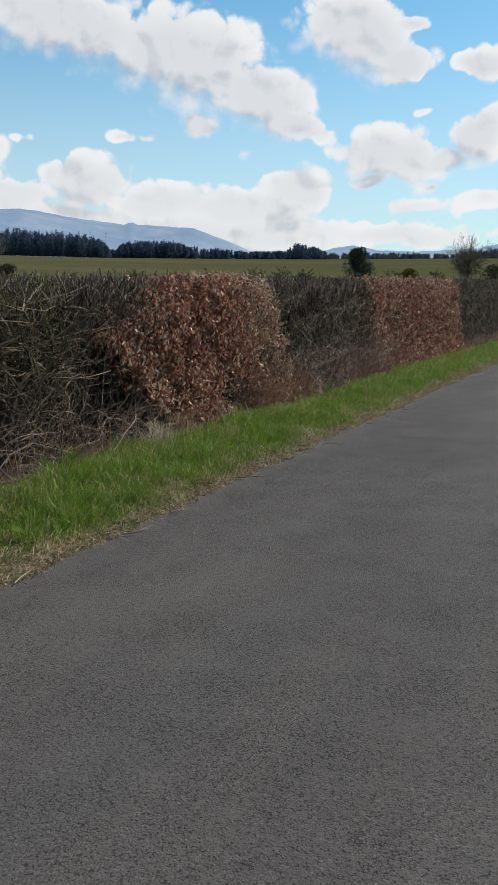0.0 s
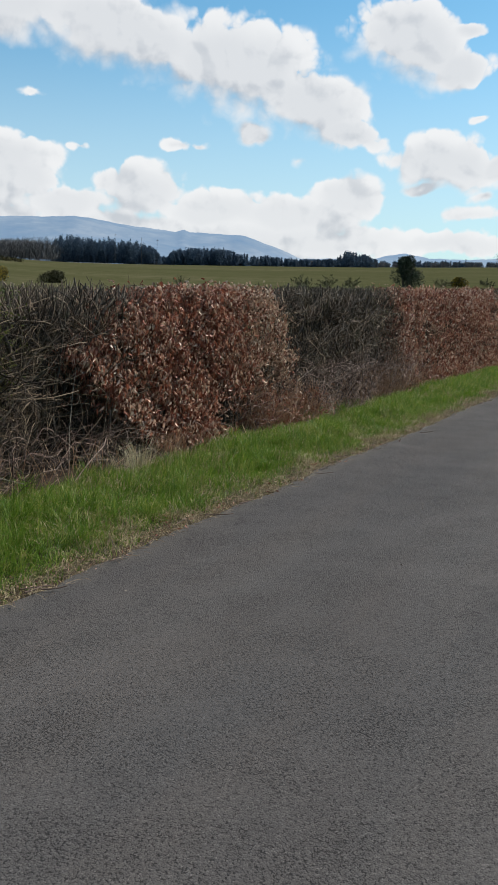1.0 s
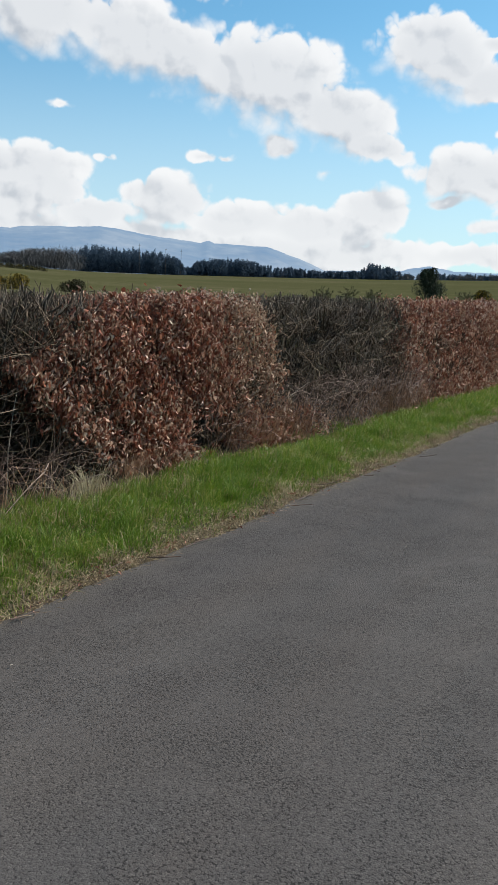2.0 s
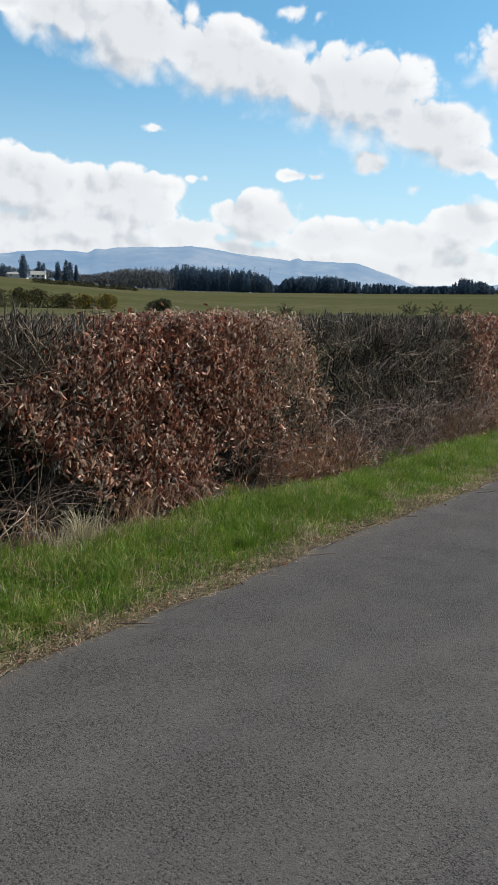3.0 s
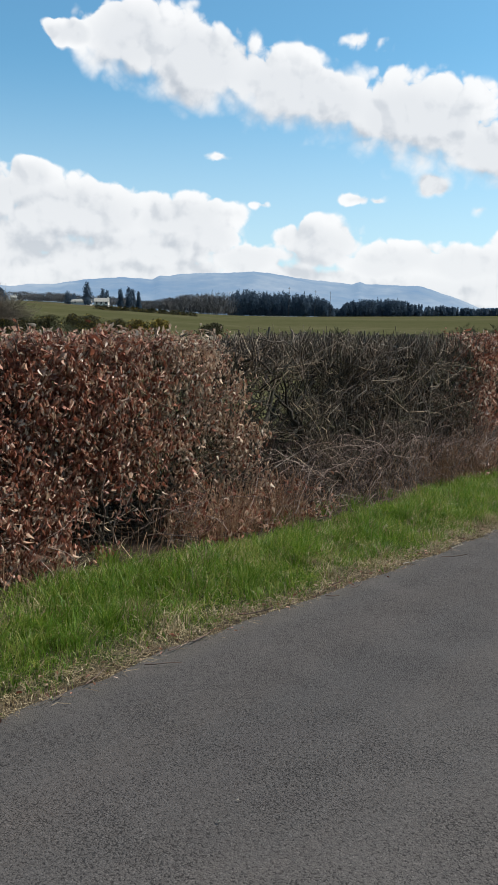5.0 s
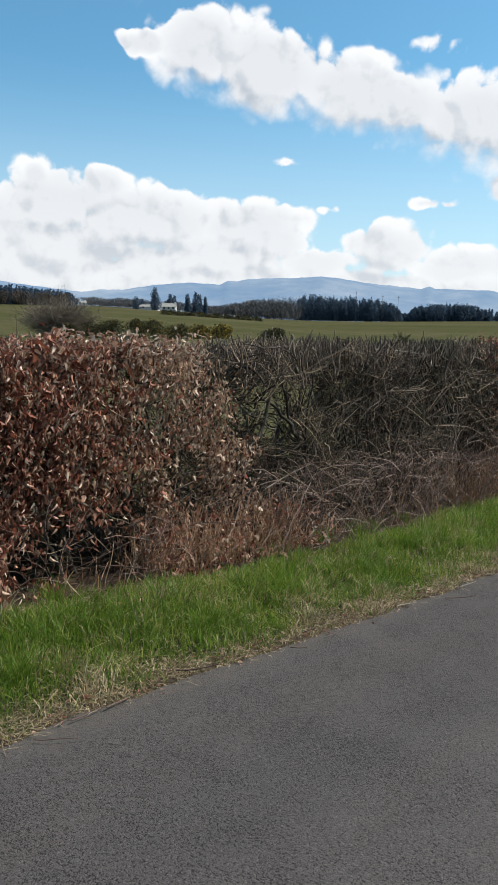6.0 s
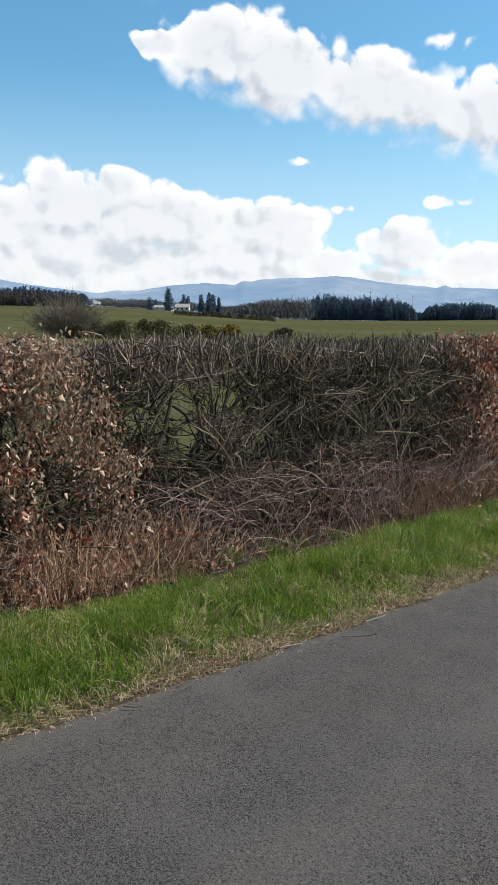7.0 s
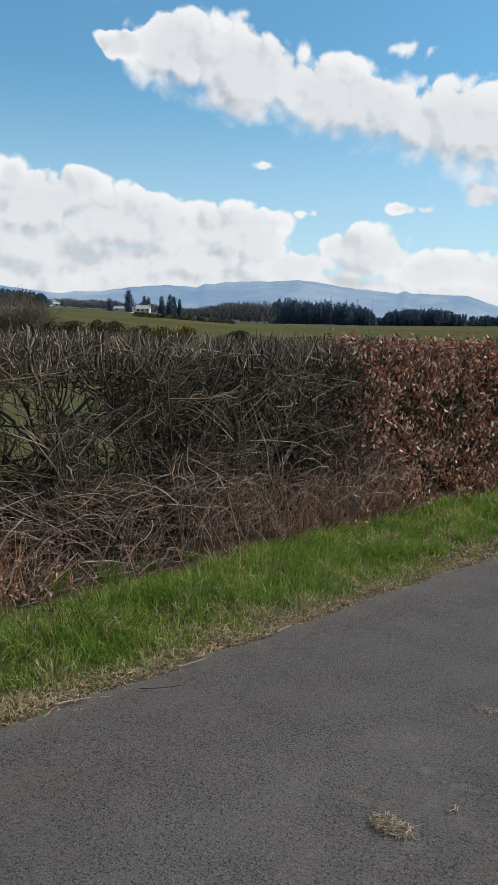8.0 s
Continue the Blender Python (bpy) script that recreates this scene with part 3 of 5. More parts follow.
def conifer_sprays(h, wide, count, size, taper=1.05):
    """The boughs of one uneven conifer at the origin."""
    t = 1.0 - rng.uniform(0, 1, count) ** 0.62 * 0.94
    turn = rng.uniform(0, 2 * np.pi, count)
    a, b = rng.uniform(0, 6.28, 2)
    lobe = 0.80 + 0.17 * np.sin(2 * turn + 7 * t + a) + 0.17 * np.sin(13 * t + b + turn)
    reach = wide * np.clip(1.03 - t, 0.02, 0.72) ** taper * lobe * np.sqrt(rng.uniform(0.15, 1, count))
    at = np.stack([np.cos(turn) * reach, np.sin(turn) * reach, t * h - 0.15 * reach], -1)
    out = np.stack([np.cos(turn), np.sin(turn), np.full(count, 0.45)], -1) + rng.normal(0, 0.28, (count, 3))
    way = np.stack([np.cos(turn) * 0.5, np.sin(turn) * 0.5, np.full(count, -0.7)], -1) + rng.normal(0, 0.35, (count, 3))
    return flakes(at + np.array([0, 0, 0.4 * size]), way, rng.uniform(0.6, 1.5, count) * size, rng.uniform(0.5, 1.1, count) * size, out)


def plantation(name, label, az0, az1, r, count, top_el, deep=34, wide=5.8):
    """A wood of conifers: uncountable, one object. top_el: (azimuths, elevations) of its skyline."""
    pieces = []
    for _ in range(count):
        az, rr = rng.uniform(az0, az1), r + rng.uniform(0, deep)
        x, y, z = stand(az, rr)
        crown = 1.45 + rr * math.tan(radians(np.interp(az, *top_el)))
        h = max(2.5, (crown - z) * rng.choice((rng.uniform(0.7, 0.95), rng.uniform(0.86, 1.0), rng.uniform(0.92, 1.07))))
        spread = wide * rng.uniform(0.6, 1.05) * (h / 15) ** 0.5
        if rng.random() < 0.22:
            h, spread = h * rng.uniform(1.02, 1.12), spread * 0.55
        v, f = conifer_sprays(h, spread, 210, 0.85)
        pieces.append((v + np.array([x, y, z]), f))
    v, f = joined(pieces)
    tagged(new(name, soup(name, v, f, HAZED_NEEDLE)), label, "conifer wood", kind="stuff")


def bare_crown(h, wide, twigs, low=0.25, thin=0.012, loose=0.02):
    """A leafless crown at the origin: limbs and a haze of twigs, as (verts, quads) each."""
    limbs_n = max(5, int(twigs / 60))
    start = np.stack([rng.normal(0, wide * 0.05, limbs_n), rng.normal(0, wide * 0.05, limbs_n), rng.uniform(0.02, low, limbs_n) * h], -1)
    way = np.stack([rng.normal(0, 0.55, limbs_n) * wide / h, rng.normal(0, 0.55, limbs_n) * wide / h, np.ones(limbs_n)], -1)
    limbs = grow(start, way, rng.uniform(0.45, 0.85, limbs_n) * h, 6, 0.16, 0.08)
    pick, where = rng.integers(0, limbs_n, twigs), rng.integers(1, 7, twigs)
    at = limbs[pick, where] + rng.normal(0, loose * h, (twigs, 3)) * np.array([1, 1, 0.6])
    at[:, 2] = np.maximum(at[:, 2], 0.02 * h)
    out = unit(at - np.array([0, 0, 0.3 * h])) + rng.normal(0, 0.6, (twigs, 3)) + np.array([0, 0, 0.35])
    fine = flakes(at, out, rng.uniform(0.10, 0.28, twigs) * h, np.full(twigs, thin * 2.4))
    return tubes(limbs, rng.uniform(0.003, 0.008, limbs_n) * h, 0.25, 4), fine


def bare_wood(name, label, az0, az1, r, count, top_el, deep=50, mat=FAR_WOOD):
    pieces = []
    for _ in range(count):
        az, rr = rng.uniform(az0, az1), r + rng.uniform(0, deep)
        x, y, z = stand(az, rr)
        crown = 1.45 + rr * math.tan(radians(np.interp(az, *top_el)))
        h = max(2.5, (crown - z) * rng.uniform(0.7, 1.05))
        k = 170
        up, turn = rng.uniform(0.12, 0.92, k), rng.uniform(0, 2 * np.pi, k)
        reach = 0.52 * h * np.sqrt(rng.uniform(0.02, 1, k)) * np.sin(np.pi * np.clip(up, 0.15, 0.97)) ** 0.6
        at = np.stack([np.cos(turn) * reach, np.sin(turn) * reach, up * h], -1)
        twigs = flakes(at, np.stack([np.cos(turn) * 0.6, np.sin(turn) * 0.6, rng.uniform(0.2, 1.2, k)], -1), rng.uniform(0.10, 0.26, k) * h, np.full(k, 0.20))
        limbs = flakes(rng.normal(0, 0.03 * h, (7, 3)) * np.array([1, 1, 0]), np.stack([rng.normal(0, 0.35, 7), rng.normal(0, 0.35, 7), np.ones(7)], -1), rng.uniform(0.5, 0.85, 7) * h, np.full(7, 0.4))
        pieces += [(part_v + np.array([x, y, z]), part_f) for part_v, part_f in (twigs, limbs)]
    v, f = joined(pieces)
    tagged(new(name, soup(name, v, f, mat)), label, "bare wood", kind="stuff")


def leafy_bush(place, h, wide, clumps, size, mat, name, label, category, group="", mat2=None, share=0.0, peaked=False):
    """A dense bush: stems, and a crown of many small leaf sprays with an uneven outline."""
    ob = thing(name, place, label, category, group)
    base = np.array(place)
    stems = grow(np.repeat(base[None], 9, 0) + rng.normal(0, 0.06 * wide, (9, 3)) * np.array([1, 1, 0]), np.stack([rng.normal(0, 0.35, 9), rng.normal(0, 0.35, 9), np.ones(9)], -1), np.full(9, h * 0.7), 5, 0.15)
    part("stem_thicket", soup("stem_thicket", *tubes(stems, np.full(9, 0.02 * h), 0.3, 4), BARE_WOOD, True), ob, kind="stuff")
    up = rng.uniform(0.16, 0.88, 26)
    lobes = np.stack([rng.normal(0, wide * 0.26, 26) * (1.2 - up), rng.normal(0, wide * 0.26, 26) * (1.2 - up), up * h], -1)
    spread = (wide * 0.20) * (1.15 - 0.6 * lobes[:, 2] / h)
    if peaked:
        around = rng.uniform(0, 2 * np.pi, 26)
        reach = wide * 0.40 * (1 - up) ** 0.75 * rng.uniform(0.2, 1.0, 26)
        lobes[:, 0], lobes[:, 1], spread = np.cos(around) * reach, np.sin(around) * reach, wide * (0.06 + 0.17 * (1 - up))
    pick = rng.integers(0, 26, clumps)
    d = unit(rng.normal(0, 1, (clumps, 3)))
    at = lobes[pick] + d * (spread[pick] * rng.uniform(0.55, 1.1, clumps))[:, None]
    at[:, 2] = np.maximum(at[:, 2], 0.04 * h)
    where = at + base
    v, f = flakes(where, d + rng.normal(0, 0.7, (clumps, 3)), rng.uniform(0.6, 1.3, clumps) * size, rng.uniform(0.4, 0.9, clumps) * size)
    cut = int(clumps * (1 - share))
    part("crown", soup("crown", v[: cut * 4], f[:cut], mat), ob, kind="stuff")
    if share:
        part("blossom", soup("blossom", v[cut * 4 :], f[cut:] - cut * 4, mat2), ob, "bright yellow gorse flowers", "stuff")
    return ob


def bare_tree(place, h, wide, twigs, thin, name, label, group="", mat=BARE_WOOD, loose=0.02):
    ob = thing(name, place, label, "tree" if name.endswith("tree") else "shrub", group)
    limbs, fine = bare_crown(h, wide, twigs, 0.3, thin, loose)
    base = np.array(place)
    part("trunk", soup("trunk", limbs[0] + base, limbs[1], BARE_WOOD, True), ob)
    part("crown", soup("crown", fine[0] + base, fine[1], mat), ob, kind="stuff")
    return ob


def lone_conifer(place, h, wide, label):
    """An uneven old conifer: sprays gathered in lobes round a bare lower trunk."""
    ob = thing("conifer_tree", place, label, "tree", "conifers beside the farmhouse")
    base = np.array(place)
    trunk = tubes(grow(base[None], np.array([[0, 0, 1.0]]), [h], 5, 0.02), [h * 0.018], 0.2, 5)
    v, f = conifer_sprays(h, wide * 0.62, 1100, 0.055 * h, 0.45)
    crown = v + base, f
    part("trunk", soup("trunk", *trunk, BARE_WOOD, True), ob)
    part("crown", soup("crown", *crown, HAZED_NEEDLE), ob, kind="stuff")
    return ob


def boxes(*spans):
    """(verts, quads) of boxes given as (x0, x1, y0, y1, z0, z1)."""
    f = np.array([(0, 1, 3, 2), (4, 6, 7, 5), (0, 4, 5, 1), (2, 3, 7, 6), (0, 2, 6, 4), (1, 5, 7, 3)])
    return joined([(np.array([(x, y, z) for x in s[:2] for y in s[2:4] for z in s[4:]], float), f) for s in spans])


def gable_roof(x0, x1, y0, y1, z0, z1, thick=0.18):
    ym = (y0 + y1) / 2
    v = []
    for x in (x0, x1):
        for dz in (0, thick):
            v += [(x, y0, z0 + dz), (x, ym, z1 + dz), (x, y1, z0 + dz)]
    v = np.array(v)
    f = [(3, 9, 10, 4), (4, 10, 11, 5), (0, 1, 7, 6), (1, 2, 8, 7), (0, 6, 9, 3), (2, 5, 11, 8), (0, 3, 4, 1), (1, 4, 5, 2), (6, 7, 10, 9), (7, 8, 11, 10)]
    return v, np.array(f)


def house(name, place, turn, long, deep, wall, ridge, label, windows, chimney=True):
    """A small harled house: walls with gables, roof, chimney, windows, a door."""
    ob = new(name)
    ob.matrix_world = pose(*place, 0, 0, turn)
    tagged(ob, label, "house")

    def piece(n, mesh, parent=ob, text=""):
        p = new(n, mesh)
        p.parent = parent
        return tagged(p, text)

    v, f = boxes((-long / 2, long / 2, -deep / 2, deep / 2, -0.6, wall))
    piece("wall", soup("wall", v, f, WHITE_WALL), text="white harled walls")
    for s in (-1, 1):
        x = s * long / 2
        g = np.array([(x - 0.15 * s, -deep / 2, wall), (x - 0.15 * s, deep / 2, wall), (x - 0.15 * s, 0, ridge), (x, -deep / 2, wall), (x, deep / 2, wall), (x, 0, ridge)])
        piece("gable", soup("gable", g, np.array([(3, 4, 5), (0, 2, 1), (0, 1, 4), (0, 4, 3), (1, 2, 5), (1, 5, 4), (0, 3, 5), (0, 5, 2)]), WHITE_WALL))
    roof = piece("roof", soup("roof", *gable_roof(-long / 2 - 0.3, long / 2 + 0.3, -deep / 2 - 0.35, deep / 2 + 0.35, wall - 0.1, ridge), SLATE), text="pale sunlit roof")
    if chimney:
        piece("chimney", soup("chimney", *boxes((long / 2 - 1.0, long / 2 - 0.2, -0.3, 0.3, ridge - 0.5, ridge + 0.8)), WHITE_WALL), roof)
    for k in range(windows):
        x = -long / 2 + (k + 0.5) * long / windows
        w = piece("window", soup("window", *boxes((x - 0.5, x + 0.5, -deep / 2 - 0.03, -deep / 2 + 0.05, 1.0, 2.1)), GLASS_DARK))
        piece("sill", soup("sill", *boxes((x - 0.6, x + 0.6, -deep / 2 - 0.12, -deep / 2, 0.9, 1.0)), WHITE_WALL), w)
    return ob


build_hills()

# woods along the far edge of the pasture
plantation("conifer_plantation", "dark dense conifer plantation at the pasture's far edge", 34.1, 41.0, 560, 330, ((34, 34.6, 35.7, 38.8, 40.6, 41.1), (3.6, 4.05, 4.35, 4.55, 4.68, 4.4)))
plantation("conifer_plantation", "dark conifer belt with a ragged spiky skyline", 28.3, 33.5, 560, 240, ((28.3, 29, 30, 31.8, 33.1, 33.5), (3.5, 3.85, 4.02, 4.02, 3.9, 3.5)))
plantation("conifer_plantation", "low far trees between two dark plantations", 33.0, 34.7, 610, 40, ((33, 34.7), (3.45, 3.5)))
plantation("conifer_plantation", "thin line of scattered dark conifers", 20.0, 28.6, 570, 190, ((20, 21.0, 21.5, 22.2, 24.4, 26.5, 28.6), (3.6, 3.75, 3.95, 3.45, 3.4, 3.55, 3.65)))
plantation("conifer_plantation", "small spiky clump of dark conifers", 19.2, 21.9, 575, 70, ((19.2, 20.3, 21.4, 21.9), (3.4, 3.75, 3.95, 3.5)))
plantation("conifer_plantation", "low distant line of mixed dark trees", 6.0, 19.2, 640, 200, ((6, 8, 9.5, 11, 13.5, 17, 19.2), (3.6, 3.55, 3.45, 3.2, 3.3, 3.35, 3.35)), 80)
plantation("conifer_plantation", "dark wooded ridge of conifers and bare trees", 56.1, 68, 420, 330, ((56, 56.6, 57.7, 59.3, 63.5, 68), (4.45, 4.6, 4.75, 4.88, 4.88, 4.9)), 70)
bare_wood("bare_woodland", "brown leafless woodland beside the conifers", 41.0, 47.2, 540, 170, ((41, 42, 44, 45.6, 47.2), (4.35, 4.45, 4.3, 4.0, 3.8)))
bare_wood("bare_woodland", "grey leafless trees along the farm track", 46.5, 56.5, 520, 170, ((47, 49, 52, 54, 56), (3.9, 4.1, 4.25, 4.3, 4.3)))
bare_wood("bare_woodland", "leafless trees along the wooded ridge", 56.5, 68, 408, 110, ((57.5, 60, 68), (4.5, 4.6, 4.7)), 6, BARE_WOOD)
bare_wood("bare_woodland", "low leafless trees behind the pasture", 8.0, 30.0, 575, 130, ((8, 20, 30), (3.25, 3.3, 3.3)), 20)

house("farmhouse", stand(49.75, 480), 42, 7.8, 5.4, 2.2, 4.3, "white single-storey farmhouse with a pale roof among conifers", 3)
house("outbuilding", stand(51.1, 486), 30, 11.0, 5.0, 1.6, 3.0, "long low pale-roofed outbuilding beside the farmhouse", 2, False)
house("cottage", stand(55.5, 500), 60, 3.4, 3.2, 1.8, 2.8, "tiny far white cottage by the wooded ridge", 1)
for az, r, el, wide, words in ((50.72, 470, 5.08, 4.4, "tall dark conifer standing beside the farmhouse"), (49.7, 500, 4.66, 3.6, "dark conifer behind the farmhouse roof"), (49.4, 502, 4.55, 3.4, "dark conifer behind the farmhouse roof"),
                               (48.5, 476, 4.68, 3.2, "slender dark conifer beside the farmhouse"), (47.95, 478, 4.78, 3.8, "tall dark conifer in a farmhouse clump"), (47.7, 480, 4.66, 3.4, "dark conifer in a farmhouse clump"),
                               (47.3, 482, 4.5, 2.4, "slim conifer at the end of the clump"), (52.0, 486, 4.45, 4.2, "rounded dark conifer by the outbuilding"), (51.6, 490, 4.3, 3.6, "low dark conifer by the outbuilding")):
    spot = stand(az, r)
    lone_conifer(spot, 1.45 + r * math.tan(radians(el)) - spot[2], wide * 1.35, words)



def post(name, place, tall, thick, label, category, group, arm=0.0):
    """A slim pole; arm: the length of its crosspiece, if it has one."""
    ob = thing(name, place, label, category, group)
    base = np.array(place)
    part("pole", soup("pole", *tubes(np.linspace(base, base + np.array([0.02 * tall, 0, tall]), 4)[None], [thick], 0.7, 6), BARE_WOOD, True), ob)
    if arm:
        mid = base + np.array([0.02 * tall, 0, tall * 0.94])
        part("crossarm", soup("crossarm", *tubes(np.linspace(mid - np.array([arm, 0, 0]), mid + np.array([arm, 0, 0]), 2)[None], [thick * 0.8], 1.0, 4), BARE_WOOD), ob)


for az, r, el in ((37.07, 545, 4.9), (35.3, 560, 4.66), (34.26, 560, 4.58)):
    spot = stand(az, r)
    post("utility_pole", spot, 1.45 + r * math.tan(radians(el)) - spot[2], 0.10, "slim far wooden pole rising by the conifers", "pole", "poles by the conifer plantation", 0.9)
for az in (55.08, 59.44):
    post("fence_post", stand(az, 115), 2.2, 0.035, "thin pale post standing in the pasture", "post", "posts in the pasture")


def field_wall(az0, az1, r, high, label):
    """A low wall of pale field stones across the pasture's far edge."""
    ob = thing("stone_wall", stand((az0 + az1) / 2, r), label, "wall")
    spans = []
    for az in np.arange(az0, az1, 0.09):
        x, y, z = stand(az, r + rng.uniform(-0.3, 0.3))
        spans.append((x - 0.55, x + 0.55, y - 0.3, y + 0.3, z - 0.4, z + high * rng.uniform(0.6, 1.15)))
    part("stones", soup("stones", *boxes(*spans), SLATE), ob, kind="stuff")


field_wall(37.4, 44.5, 548, 0.35, "low pale stone wall before the dark plantation")
field_wall(44.0, 49.0, 462, 0.5, "low pale stone wall below the farmhouse")

# bushes in the pasture
leafy_bush(stand(17.7, 112), 4.7, 5.4, 11000, 0.17, DARK_LEAF, "evergreen_bush", "dark tapering evergreen bush standing in the pasture", "bush", peaked=True)
bare_tree(stand(10.3, 112), 4.9, 6.2, 4200, 0.010, "bare_tree", "small leafless tree with a fine open crown", mat=THICKET)
bare_tree(stand(56.7, 112), 5.6, 19.0, 13000, 0.012, "bare_shrub", "broad leafless thicket standing in the pasture", mat=THICKET, loose=0.10)
for az, r, h, wide in ((23.2, 105, 2.1, 2.6), (24.9, 108, 2.2, 2.2), (21.6, 108, 1.8, 2.4), (15.2, 115, 1.7, 2.6), (12.4, 118, 1.6, 2.8), (62.5, 120, 2.2, 4.0), (33.6, 96, 1.8, 1.8), (52.3, 100, 2.3, 3.6)):
    bare_tree(stand(az, r), h * 0.8, wide * 2.4, 1300, 0.011, "bare_shrub", "low leafless shrub in the rough pasture", "shrubs along the pasture", BARE_GREEN)
for az, r, h, wide, share in ((54.4, 108, 1.7, 4.6, 0.03), (53.1, 104, 2.0, 4.6, 0.03), (51.6, 106, 2.3, 4.4, 0.08), (50.3, 104, 2.0, 5.0, 0.12), (48.6, 106, 1.6, 4.6, 0.10), (47.2, 108, 1.6, 4.6, 0.3), (45.8, 110, 1.7, 4.2, 0.5), (42.2, 104, 1.4, 3.4, 0.0), (14.2, 116, 1.2, 2.4, 0.5), (8.6, 110, 1.5, 5.0, 0.1), (56.0, 100, 1.4, 3.4, 0.05)):
    leafy_bush(stand(az, r), h, wide, 3200, 0.17, GORSE, "gorse_bush", "low spiny gorse bush dotted with yellow flowers" if share else "low dark green gorse bush in the pasture", "bush", "gorse in the pasture", GORSE_YELLOW, share)
for k in range(26):
    az = 43.6 + 6.4 * (k + rng.uniform(-0.4, 0.4)) / 25
    leafy_bush(stand(az, 300 + rng.uniform(-8, 8)), rng.uniform(0.9, 1.7), rng.uniform(2.2, 4.2), 420, 0.30, GORSE, "gorse_bush", "low gorse bush in a line across the pasture", "bush", "gorse line across the pasture", GORSE_YELLOW, 0.06)


# ---- the roadside hedge ----
FRONT, BACK = -4.25, -5.55


def hedge_top(y):
    return 1.445 + 0.0255 * np.asarray(y) + 0.025 * ripple(0 * np.asarray(y), np.asarray(y), 0.6, 4.0)


def in_hedge(count, y0, y1, z0, z1, front=FRONT, back=BACK, forward=1.4, gaps=0.0, holes=()):
    """Places within the hedge; forward > 1 draws them towards its face; gaps: how much they gather in clumps."""
    many = int(count * (1 + 1.4 * gaps))
    u = rng.uniform(0, 1, many) ** forward
    y = rng.uniform(y0, y1, many)
    z = z0 + (z1 - z0) * rng.uniform(0, 1, many)
    lump = 0.55 * ripple(y, z, 0.40, 2.0) + 0.45 * ripple(y, z, 0.17, 6.0)
    at = np.stack([front - 0.03 + 0.19 * lump + (back - front) * u, y, z], -1)
    keep = rng.random(many) < np.clip(1.0 + gaps * (1.6 * lump - 0.45), 0.06, 1)
    for hy, hz, hr in holes:
        keep &= np.hypot(y - 0.75 * (FRONT - at[:, 0]) - hy, z - hz) > hr
    return at[keep][:count]


def open_up(lines, holes):
    """Leaves out the lines that cross the holes, which run slantwise through the hedge."""
    keep = np.ones(len(lines), bool)
    for hy, hz, hr in holes:
        fine = np.concatenate([lines, (lines[:, 1:] + lines[:, :-1]) / 2], 1)
        keep &= (np.hypot(fine[..., 1] - 0.75 * (FRONT - fine[..., 0]) - hy, fine[..., 2] - hz) > hr * 0.85).all(axis=1) | (rng.random(len(lines)) < 0.05)
    return lines[keep]


